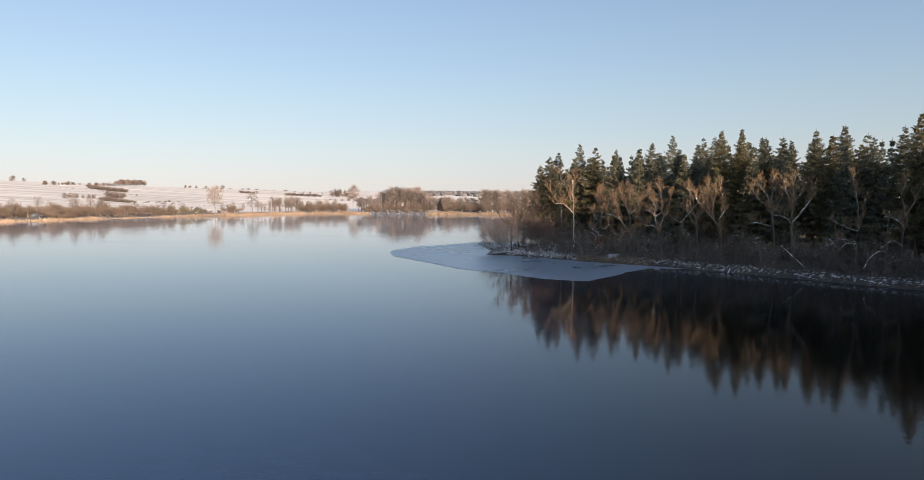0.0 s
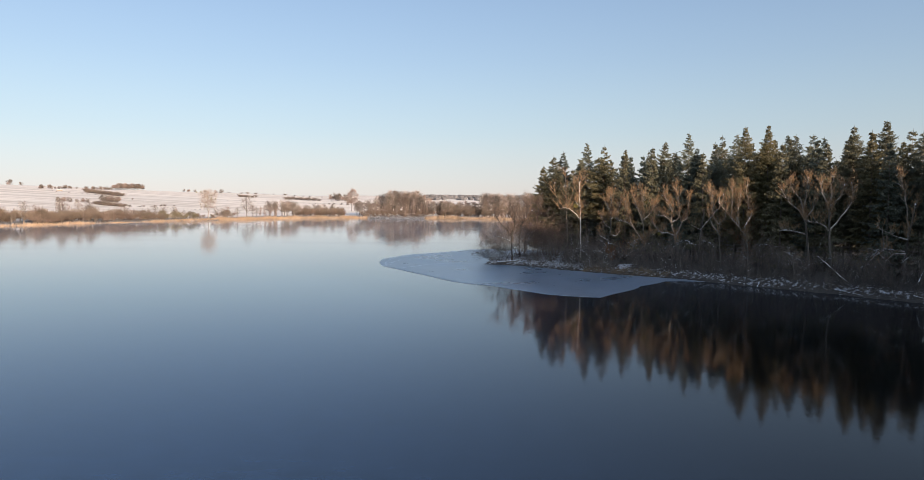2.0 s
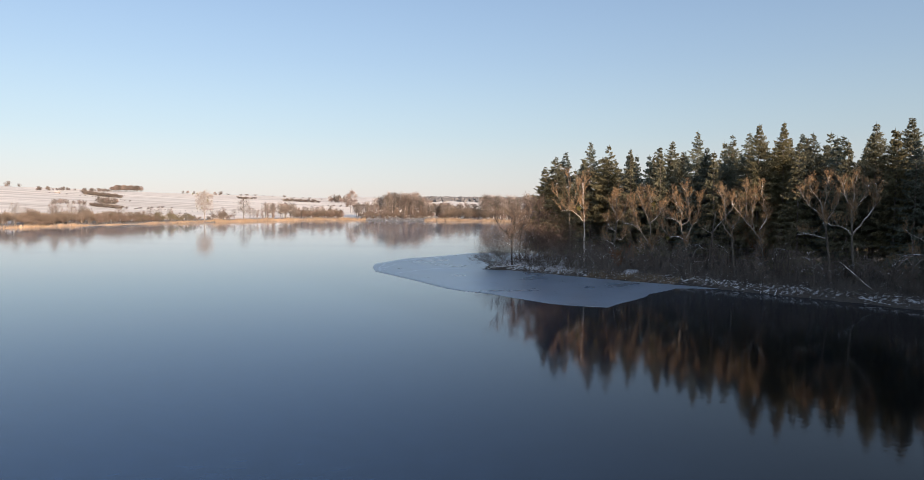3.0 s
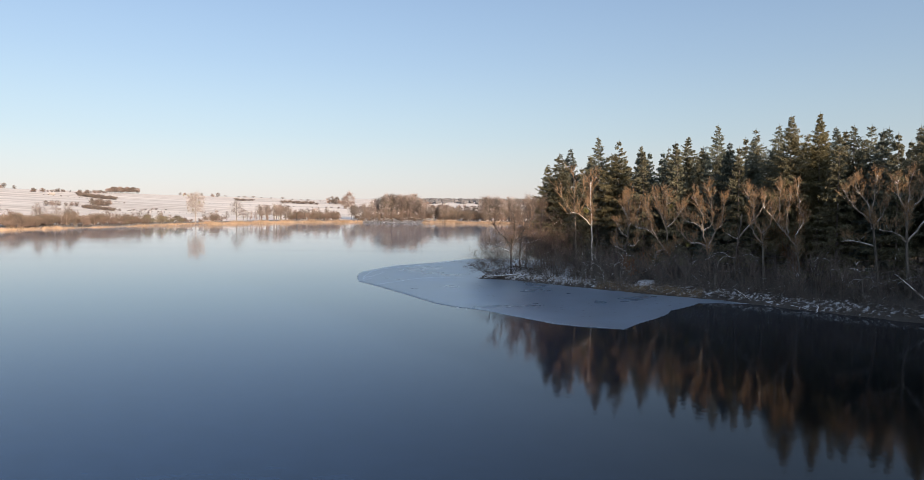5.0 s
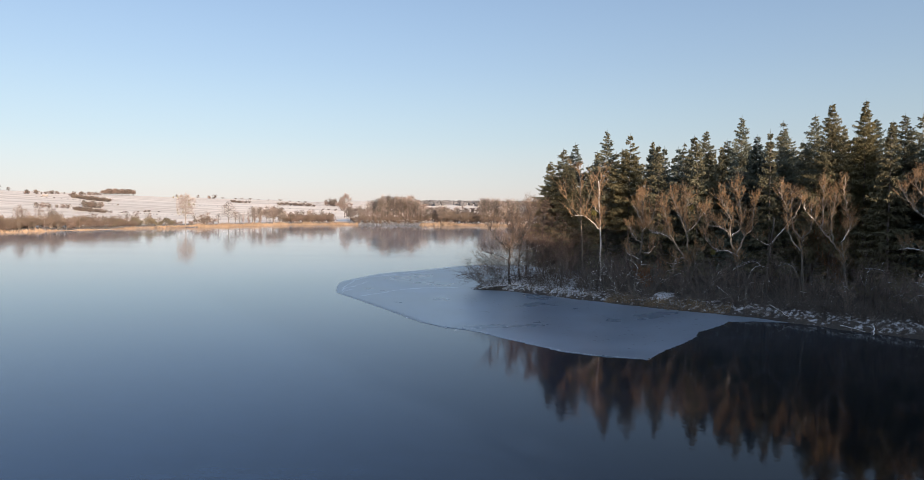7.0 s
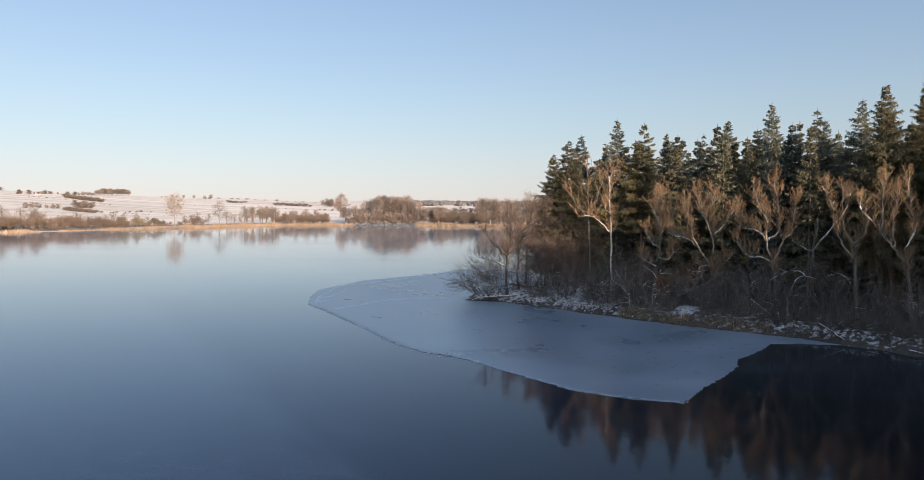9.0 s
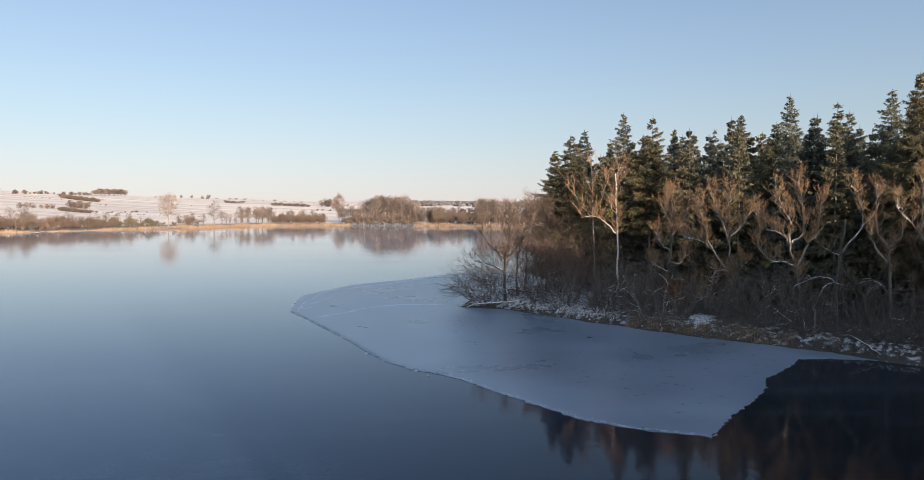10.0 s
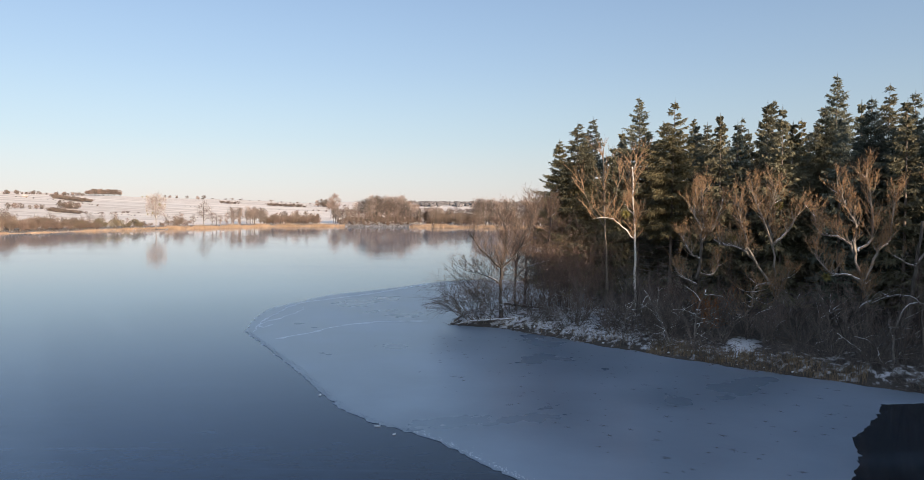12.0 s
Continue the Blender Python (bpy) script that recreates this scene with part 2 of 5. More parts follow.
def ground_material():
    """Thin snow over stubble and litter: bare furrow lines in the fields, patches of leaf litter and grass near the trees."""
    m = bpy.data.materials.new("snowy_ground")
    m.use_nodes = True
    n, l = m.node_tree.nodes, m.node_tree.links
    bsdf = n["Principled BSDF"]
    bsdf.inputs["Roughness"].default_value = 0.75
    co = n.new("ShaderNodeTexCoord")

    def noise_of(scale, detail=5.0, stretch=None):
        t = n.new("ShaderNodeTexNoise")
        t.inputs["Scale"].default_value, t.inputs["Detail"].default_value = scale, detail
        if stretch:
            mp = n.new("ShaderNodeMapping")
            mp.inputs["Scale"].default_value = stretch[0]
            mp.inputs["Rotation"].default_value = (0, 0, radians(stretch[1]))
            l.new(co.outputs["Object"], mp.inputs["Vector"])
            l.new(mp.outputs["Vector"], t.inputs["Vector"])
        else:
            l.new(co.outputs["Object"], t.inputs["Vector"])
        return t.outputs["Fac"]

    def step(value, lo, hi):
        r = n.new("ShaderNodeMapRange")
        r.inputs["From Min"].default_value, r.inputs["From Max"].default_value = lo, hi
        l.new(value, r.inputs["Value"])
        return r.outputs["Result"]

    def blend(fac, a, b):
        mix = n.new("ShaderNodeMix")
        mix.data_type = "RGBA"
        l.new(fac, mix.inputs["Factor"])
        for key, v in (("A", a), ("B", b)):
            if isinstance(v, tuple):
                mix.inputs[key].default_value = (*v, 1)
            else:
                l.new(v, mix.inputs[key])
        return mix.outputs["Result"]

    def times(a, b):
        mt = n.new("ShaderNodeMath")
        mt.operation = "MULTIPLY"
        l.new(a, mt.inputs[0])
        if isinstance(b, float):
            mt.inputs[1].default_value = b
        else:
            l.new(b, mt.inputs[1])
        return mt.outputs["Value"]

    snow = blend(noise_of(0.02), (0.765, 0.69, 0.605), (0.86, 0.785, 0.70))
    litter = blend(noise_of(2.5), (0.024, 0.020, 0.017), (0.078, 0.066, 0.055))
    # bare furrows, long and thin, across the slope
    furrow = times(step(noise_of(1.0, 3.0, ((0.0016, 0.05, 0.0), -11)), 0.45, 0.60), 0.62)
    tilled = blend(times(step(noise_of(0.0032, 3.0), 0.50, 0.60), 0.55), snow, (0.66, 0.615, 0.55))
    stubble = blend(furrow, tilled, (0.36, 0.29, 0.23))
    deep = n.new("ShaderNodeAttribute")
    deep.attribute_name = "drift"
    thick = n.new("ShaderNodeMath")
    thick.operation = "MULTIPLY_ADD"
    thick.inputs[1].default_value = -0.34
    l.new(deep.outputs["Fac"], thick.inputs[0])
    l.new(noise_of(1.8, 10.0), thick.inputs[2])
    bare = step(thick.outputs["Value"], 0.33, 0.50)
    # only litter colour inland; along the waterline it paints in a dark undercut
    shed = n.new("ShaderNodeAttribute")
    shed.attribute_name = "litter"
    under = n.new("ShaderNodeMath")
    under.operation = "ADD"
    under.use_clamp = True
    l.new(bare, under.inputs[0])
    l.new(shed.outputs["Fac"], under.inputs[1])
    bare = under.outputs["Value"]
    # sun's warmth is put into the field snow, shade's blue into this
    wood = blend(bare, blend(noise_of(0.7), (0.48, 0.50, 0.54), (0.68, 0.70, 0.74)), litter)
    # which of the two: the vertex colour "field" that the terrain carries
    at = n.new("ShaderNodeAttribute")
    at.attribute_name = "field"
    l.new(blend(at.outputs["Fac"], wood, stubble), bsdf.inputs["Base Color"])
    bp = n.new("ShaderNodeBump")
    bp.inputs["Strength"].default_value, bp.inputs["Distance"].default_value = 0.5, 0.2
    l.new(noise_of(2.0), bp.inputs["Height"])
    l.new(bp.outputs["Normal"], bsdf.inputs["Normal"])
    return m


def lake_material():
    """Still dark water under a skin of clear ice: near mirror, with faint long streaks of duller ice."""
    m = bpy.data.materials.new("lake_water")
    m.use_nodes = True
    n, l = m.node_tree.nodes, m.node_tree.links
    bsdf = n["Principled BSDF"]
    bsdf.inputs["IOR"].default_value = 1.30
    co = n.new("ShaderNodeTexCoord")
    mp = n.new("ShaderNodeMapping")
    mp.inputs["Scale"].default_value = (0.008, 0.06, 1)
    l.new(co.outputs["Object"], mp.inputs["Vector"])
    t = n.new("ShaderNodeTexNoise")
    t.inputs["Scale"].default_value, t.inputs["Detail"].default_value = 1.0, 6.0
    l.new(mp.outputs["Vector"], t.inputs["Vector"])
    r = n.new("ShaderNodeMapRange")
    r.inputs["From Min"].default_value, r.inputs["From Max"].default_value = 0.4, 0.7
    r.inputs["To Min"].default_value, r.inputs["To Max"].default_value = 0.04, 0.085
    l.new(t.outputs["Fac"], r.inputs["Value"])
    l.new(r.outputs["Result"], bsdf.inputs["Roughness"])
    # towards the far shore, pale frosted ice in long drifts, plus painted sky sheen
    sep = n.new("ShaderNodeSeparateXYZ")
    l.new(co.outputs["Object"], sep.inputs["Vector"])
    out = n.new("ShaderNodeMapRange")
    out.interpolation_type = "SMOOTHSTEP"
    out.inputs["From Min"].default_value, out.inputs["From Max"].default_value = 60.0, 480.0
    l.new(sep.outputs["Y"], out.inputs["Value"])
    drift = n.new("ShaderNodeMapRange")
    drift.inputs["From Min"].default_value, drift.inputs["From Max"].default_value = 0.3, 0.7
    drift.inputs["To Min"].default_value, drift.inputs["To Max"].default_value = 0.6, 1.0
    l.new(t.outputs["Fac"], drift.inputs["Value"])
    frost_sheen = n.new("ShaderNodeMath")
    frost_sheen.operation = "MULTIPLY"
    l.new(out.outputs["Result"], frost_sheen.inputs[0])
    l.new(drift.outputs["Result"], frost_sheen.inputs[1])
    # thin wind-drawn lines of rime on the skin
    mp2 = n.new("ShaderNodeMapping")
    mp2.inputs["Scale"].default_value = (0.035, 0.42, 1)
    mp2.inputs["Rotation"].default_value = (0, 0, radians(4))
    l.new(co.outputs["Object"], mp2.inputs["Vector"])
    t2 = n.new("ShaderNodeTexNoise")
    t2.inputs["Scale"].default_value, t2.inputs["Detail"].default_value, t2.inputs["Distortion"].default_value = 1.0, 3.0, 0.6
    l.new(mp2.outputs["Vector"], t2.inputs["Vector"])
    rime = n.new("ShaderNodeMapRange")
    rime.inputs["From Min"].default_value, rime.inputs["From Max"].default_value = 0.60, 0.72
    rime.inputs["To Max"].default_value = 0.9
    l.new(t2.outputs["Fac"], rime.inputs["Value"])
    rimed = n.new("ShaderNodeMath")
    rimed.operation = "MULTIPLY_ADD"
    l.new(rime.outputs["Result"], rimed.inputs[0])
    l.new(out.outputs["Result"], rimed.inputs[1])
    l.new(frost_sheen.outputs["Value"], rimed.inputs[2])
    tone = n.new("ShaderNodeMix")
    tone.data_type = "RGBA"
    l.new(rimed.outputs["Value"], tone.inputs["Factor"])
    # blue to black towards the bay paints in the wood's shade and dark reflection
    bay_shade = n.new("ShaderNodeMapRange")
    bay_shade.interpolation_type = "SMOOTHSTEP"
    bay_shade.inputs["From Min"].default_value, bay_shade.inputs["From Max"].default_value = -18.0, 28.0
    l.new(sep.outputs["X"], bay_shade.inputs["Value"])
    # shine cut towards the bay to dim the wood's reflection
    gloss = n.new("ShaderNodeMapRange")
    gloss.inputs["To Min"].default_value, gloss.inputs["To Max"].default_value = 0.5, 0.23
    l.new(bay_shade.outputs["Result"], gloss.inputs["Value"])
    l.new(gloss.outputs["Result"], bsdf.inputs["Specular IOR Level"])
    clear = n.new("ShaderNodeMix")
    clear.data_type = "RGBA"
    l.new(bay_shade.outputs["Result"], clear.inputs["Factor"])
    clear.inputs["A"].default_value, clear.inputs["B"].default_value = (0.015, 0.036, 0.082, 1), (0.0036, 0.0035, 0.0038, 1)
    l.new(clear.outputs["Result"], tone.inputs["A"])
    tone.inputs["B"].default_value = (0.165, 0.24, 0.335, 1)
    # small cloudy patches in the skin of ice
    patch = n.new("ShaderNodeTexNoise")
    patch.inputs["Scale"].default_value, patch.inputs["Detail"].default_value = 1.0, 7.0
    mp3 = n.new("ShaderNodeMapping")
    mp3.inputs["Scale"].default_value = (0.5, 1.1, 1)
    l.new(co.outputs["Object"], mp3.inputs["Vector"])
    l.new(mp3.outputs["Vector"], patch.inputs["Vector"])
    cloud = n.new("ShaderNodeMapRange")
    cloud.inputs["From Min"].default_value, cloud.inputs["From Max"].default_value = 0.32, 0.68
    cloud.inputs["To Min"].default_value, cloud.inputs["To Max"].default_value = 0.86, 1.14
    l.new(patch.outputs["Fac"], cloud.inputs["Value"])
    mottled = n.new("ShaderNodeHueSaturation")
    l.new(tone.outputs["Result"], mottled.inputs["Color"])
    l.new(cloud.outputs["Result"], mottled.inputs["Value"])
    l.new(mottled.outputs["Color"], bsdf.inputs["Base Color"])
    w = n.new("ShaderNodeTexNoise")
    w.inputs["Scale"].default_value, w.inputs["Detail"].default_value = 1.8, 3.0
    l.new(co.outputs["Object"], w.inputs["Vector"])
    bp = n.new("ShaderNodeBump")
    bp.inputs["Strength"].default_value, bp.inputs["Distance"].default_value = 0.09, 0.05
    l.new(w.outputs["Fac"], bp.inputs["Height"])
    l.new(bp.outputs["Normal"], bsdf.inputs["Normal"])
    return m


def ice_material(name, low, high, rough):
    m = bpy.data.materials.new(name)
    m.use_nodes = True
    n, l = m.node_tree.nodes, m.node_tree.links
    bsdf = n["Principled BSDF"]
    bsdf.inputs["IOR"].default_value = 1.5
    co = n.new("ShaderNodeTexCoord")
    t = n.new("ShaderNodeTexNoise")
    t.inputs["Scale"].default_value, t.inputs["Detail"].default_value = 0.09, 7.0
    l.new(co.outputs["Object"], t.inputs["Vector"])
    ramp = n.new("ShaderNodeValToRGB")
    ramp.color_ramp.elements[0].position, ramp.color_ramp.elements[1].position = 0.35, 0.68
    ramp.color_ramp.elements[0].color, ramp.color_ramp.elements[1].color = (*low, 1), (*high, 1)
    l.new(t.outputs["Fac"], ramp.inputs["Fac"])
    l.new(ramp.outputs["Color"], bsdf.inputs["Base Color"])
    r = n.new("ShaderNodeMapRange")
    r.inputs["To Min"].default_value, r.inputs["To Max"].default_value = rough - 0.05, rough + 0.09
    l.new(t.outputs["Fac"], r.inputs["Value"])
    l.new(r.outputs["Result"], bsdf.inputs["Roughness"])
    w = n.new("ShaderNodeTexNoise")
    w.inputs["Scale"].default_value, w.inputs["Detail"].default_value = 1.6, 6.0
    l.new(co.outputs["Object"], w.inputs["Vector"])
    bp = n.new("ShaderNodeBump")
    bp.inputs["Strength"].default_value, bp.inputs["Distance"].default_value = 0.12, 0.03
    l.new(w.outputs["Fac"], bp.inputs["Height"])
    l.new(bp.outputs["Normal"], bsdf.inputs["Normal"])
    return m


M_GROUND, M_WATER = ground_material(), lake_material()
M_ICE = ice_material("frosted_ice", (0.122, 0.166, 0.222), (0.204, 0.260, 0.335), 0.27)
M_RIM = material("crushed_ice", (0.42, 0.47, 0.53), (0.66, 0.70, 0.75), 2.0, 0.5, island=0.2)
M_SEAM = material("refrozen_seam", (0.40, 0.45, 0.51), (0.60, 0.65, 0.70), 1.2, 0.45)
M_HOLE = material("melt_hole", (0.02, 0.025, 0.034), (0.05, 0.058, 0.072), 1.0, 0.3)


# ---------------------------------------------------------------- mesh helpers
class Geo:
    """Collects vertices and faces for one mesh."""

    def __init__(self):
        self.v, self.f = [], []

    def tube(self, pts, radii, sides=5):
        base = len(self.v)
        pts = [Vector(p) for p in pts]
        for i, p in enumerate(pts):
            d = (pts[min(i + 1, len(pts) - 1)] - pts[max(i - 1, 0)]).normalized()
            a = d.orthogonal().normalized() if abs(d.z) > 0.99 else d.cross(Vector((0, 0, 1))).normalized()
            b = d.cross(a)
            for k in range(sides):
                w = 2 * math.pi * k / sides
                self.v.append(p + (a * math.cos(w) + b * math.sin(w)) * radii[i])
        for i in range(len(pts) - 1):
            for k in range(sides):
                k2 = (k + 1) % sides
                self.f.append((base + i * sides + k, base + i * sides + k2, base + (i + 1) * sides + k2, base + (i + 1) * sides + k))
        self.f.append(tuple(base + (len(pts) - 1) * sides + k for k in range(sides)))

    def blade(self, a, b, width, side):
        """A thin tapering sliver from a to b."""
        i = len(self.v)
        self.v += [a - side * (width / 2), a + side * (width / 2), b]
        self.f.append((i, i + 1, i + 2))

    def kite(self, a, b, width, side):
        i = len(self.v)
        mid = a.lerp(b, 0.45)
        self.v += [a, mid - side * (width / 2), b, mid + side * (width / 2)]
        self.f.append((i, i + 1, i + 2, i + 3))

    def mesh(self, name, material, smooth=False):
        me = bpy.data.meshes.new(name)
        me.from_pydata([tuple(p) for p in self.v], [], self.f)
        me.materials.append(material)
        if smooth:
            me.shade_smooth()
        me.update()
        return me


def part(name, geo, material, parent=None, label="", smooth=False, kind=""):
    ob = new(name, geo.mesh(name, material, smooth))
    ob.parent = parent
    return tagged(ob, label, kind=kind)


def thing(name, label, category, group="", kind=""):
    return tagged(new(name), label, category, group, kind)


def turn_of(az, up):
    return Vector((math.cos(az) * math.cos(up), math.sin(az) * math.cos(up), math.sin(up)))


def placed(x, y, z, turn=0.0, s=1.0, sz=None):
    return Matrix.LocRotScale((x, y, z), Euler((0, 0, turn)), (s, s, sz or s))

# ---------------------------------------------------------------- the lay of the land
# the unseen bank beside the camera bulges in to carry the shading spruces
LAKE = [(6, 175), (11, 173.6), (14.3, 171), (18, 167), (21.3, 163.2), (25, 159.6), (29.2, 155.8), (33, 152), (37.6, 148.4), (43, 144.2), (47.6, 138.6), (51.6, 133.4),
        (55.6, 129.0), (59.6, 124.6), (63.2, 119.6), (66.5, 115.4), (69.3, 111.6), (72.5, 108), (76, 102), (76, 92), (70, 78), (60, 58), (52, 38), (50, 14), (60, -20), (90, -60), (126, -130),
        (90, -210), (0, -260), (-150, -250), (-290, -140), (-350, 60), (-330, 230), (-296, 330), (-272, 400), (-262, 440), (-247, 490), (-219, 544), (-205, 566),
        (-183, 602), (-150, 664), (-92, 678), (-40, 668), (20, 645), (100, 625), (200, 600), (330, 540), (300, 430), (200, 310), (130, 246), (90, 232), (62, 224), (44, 215), (29, 205), (17, 195), (9, 184)]
LAKE_A = np.array(LAKE, float)


def shore_distance(x, y):
    """Metres from the shoreline: positive on land, negative over the lake."""
    x, y = np.asarray(x, float), np.asarray(y, float)
    best, inside = np.full(x.shape, 1e18), np.zeros(x.shape, bool)
    for (ax, ay), (bx, by) in zip(LAKE_A, np.roll(LAKE_A, -1, 0)):
        dx, dy = bx - ax, by - ay
        k = np.clip(((x - ax) * dx + (y - ay) * dy) / (dx * dx + dy * dy), 0, 1)
        best = np.minimum(best, (x - ax - k * dx) ** 2 + (y - ay - k * dy) ** 2)
        if dy:
            inside ^= ((ay > y) != (by > y)) & (x < dx * (y - ay) / dy + ax)
    return np.where(inside, -1, 1) * np.sqrt(best)


def wobble(x, y):
    return np.sin(x * 0.9 + 1.3 * np.sin(y * 0.53)) * 0.5 + np.sin(y * 1.17 + 1.1 * np.sin(x * 0.71)) * 0.5


def smooth01(v):
    v = np.clip(v, 0, 1)
    return v * v * (3 - 2 * v)


def height(x, y):
    """The ground: lake bed, low banks, the snowy hill beyond the lake and the wooded rise behind it."""
    x, y = np.asarray(x, float), np.asarray(y, float)
    s = shore_distance(x, y) + 0.45 * wobble(x, y)
    bank = np.where(s > 0, 2.1 * (1 - np.exp(-s / 2.6)) + 0.12 * wobble(x * 2.1, y * 1.9) * np.clip(s / 2, 0, 1), np.maximum(s * 0.35, -2.5))
    r = np.hypot(x, y)
    az = np.degrees(np.arctan2(x, y))
    far = (y > 250) & (s > 0)
    ridge = np.interp(az, [-60, -34, -27, -20, -15, -10, -4, 10, 40], [60, 53, 47, 40, 34, 26, 17, 14, 20])
    roll = 1.6 * np.sin(x * 0.011 + 0.6) * np.sin(y * 0.008)
    hill = ridge * smooth01((s - 15) / 1350) ** 0.85 + roll * np.clip(s / 300, 0, 1)
    shelf = 2.6 * smooth01((s - 1.5) / 11) * smooth01((x + 104) / 12) * smooth01((-18 - x) / 14) * (1 - smooth01((s - 45) / 90))
    back = np.interp(az, [-40, -22, -14, -8, 40], [0, 0, 8, 26, 30]) * smooth01((r - 1900) / 1300)
    return bank + np.where(far, hill + back + shelf, np.where(s > 40, 6 * smooth01((s - 40) / 300), 0))


def axis(dense, lo, hi):
    """Grid lines: fine over the dense stretches, ever wider beyond."""
    lines = set()
    for a, b, step in dense:
        lines.update(np.round(np.arange(a, b + 1e-6, step), 3))
    v, step = max(b for _, b, _ in dense), 10.0
    while v < hi:
        v += step
        step *= 1.12
        lines.add(min(v, hi))
    v, step = min(a for a, _, _ in dense), 10.0
    while v > lo:
        v -= step
        step *= 1.12
        lines.add(max(v, lo))
    return np.array(sorted(lines))


def build_ground():
    xs = axis([(-330, -8, 7.0), (0, 96, 1.2), (100, 340, 8.0)], -4600, 4600)
    ys = axis([(-270, 84, 12.0), (90, 232, 1.2), (236, 380, 8.0), (384, 700, 6.0), (706, 1700, 20.0)], -4600, 4600)
    X, Y = np.meshgrid(xs, ys)
    Zs = height(X, Y)
    co = np.stack([X.ravel(), Y.ravel(), Zs.ravel()], 1)
    nx, ny = len(xs), len(ys)
    i = (np.arange(ny - 1)[:, None] * nx + np.arange(nx - 1)[None]).ravel()
    quads = np.stack([i, i + 1, i + nx + 1, i + nx], 1)
    me = bpy.data.meshes.new("ground")
    me.from_pydata(co.tolist(), [], quads.tolist())
    s = shore_distance(co[:, 0], co[:, 1])
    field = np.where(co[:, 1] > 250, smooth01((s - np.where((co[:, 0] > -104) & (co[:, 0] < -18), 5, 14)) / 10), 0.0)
    # a small open snow patch lies behind the bank
    wood = (co[:, 1] > 100) & (co[:, 1] < 225) & (co[:, 0] < 110)
    gap = 0.8 * smooth01(1.7 - np.hypot((co[:, 0] - 34.6) / 1.2, (co[:, 1] - 155.8) / 1.5))
    # snow on the bank's open face, thinned for shade, and between the tip's stems
    face = smooth01((3.0 - s) / 1.4) * smooth01((s - 0.35) / 0.5) * np.interp(co[:, 0], [24, 30, 37, 42, 52], [0.44, 0.12, 0.20, 0.24, 0.12])
    tip = 0.46 * smooth01((31 - co[:, 0]) / 9) * smooth01((s - 0.3) / 0.8)
    drift = np.where(wood, np.maximum(np.maximum(gap, face), tip), 0.0)
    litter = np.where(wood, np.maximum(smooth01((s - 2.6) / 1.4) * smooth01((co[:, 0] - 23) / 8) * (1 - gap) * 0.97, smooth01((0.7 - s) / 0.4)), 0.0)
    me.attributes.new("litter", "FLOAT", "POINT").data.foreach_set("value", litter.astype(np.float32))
    me.attributes.new("drift", "FLOAT", "POINT").data.foreach_set("value", drift.astype(np.float32))
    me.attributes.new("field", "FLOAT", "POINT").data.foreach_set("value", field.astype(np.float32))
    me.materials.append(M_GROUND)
    me.shade_smooth()
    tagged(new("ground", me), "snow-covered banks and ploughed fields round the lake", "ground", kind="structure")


build_ground()


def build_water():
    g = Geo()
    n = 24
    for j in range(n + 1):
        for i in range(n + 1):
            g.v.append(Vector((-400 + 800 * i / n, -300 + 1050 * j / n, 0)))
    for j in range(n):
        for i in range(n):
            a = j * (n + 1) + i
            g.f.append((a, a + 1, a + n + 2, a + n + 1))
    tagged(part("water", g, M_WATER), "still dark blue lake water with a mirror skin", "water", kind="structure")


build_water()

ICE_FRONT = [(-17.2, 170), (-13.4, 163.5), (-9.4, 156), (-5.8, 149.4), (-3.2, 144), (-0.8, 139.5), (1.8, 136.3), (4.6, 134.2), (6.3, 132.6), (8.8, 129.2), (12.1, 124.8),
             (14.2, 122.1), (17, 120.1), (19.6, 119.1), (22.0, 118.3), (23.5, 120.4), (25.0, 122.8), (28.1, 126.5), (30.7, 130.3), (31.9, 133.2), (35.2, 136.6), (37.6, 139.6), (38.3, 141.0), (41.6, 141.2), (45.2, 140.4)]
ICE_BACK = [(48, 139.6), (46, 143), (36, 152), (25, 162), (16, 173), (14, 182), (22, 200), (30, 212), (24, 225), (14, 230), (9, 229), (4, 226), (-1.3, 219), (-7, 211.4), (-13.9, 204.3), (-16.4, 197), (-19.3, 188.4), (-19, 181)]


def ragged(points, step, amount, seed):
    """The outline walked in short steps, with uneven bites and tongues."""
    rnd = random.Random(seed)
    out = []
    for (ax, ay), (bx, by) in zip(points, points[1:]):
        n = max(1, int(math.hypot(bx - ax, by - ay) / step))
        for i in range(n):
            k = i / n
            out.append((ax + (bx - ax) * k + rnd.gauss(0, amount), ay + (by - ay) * k + rnd.gauss(0, amount)))
    return out


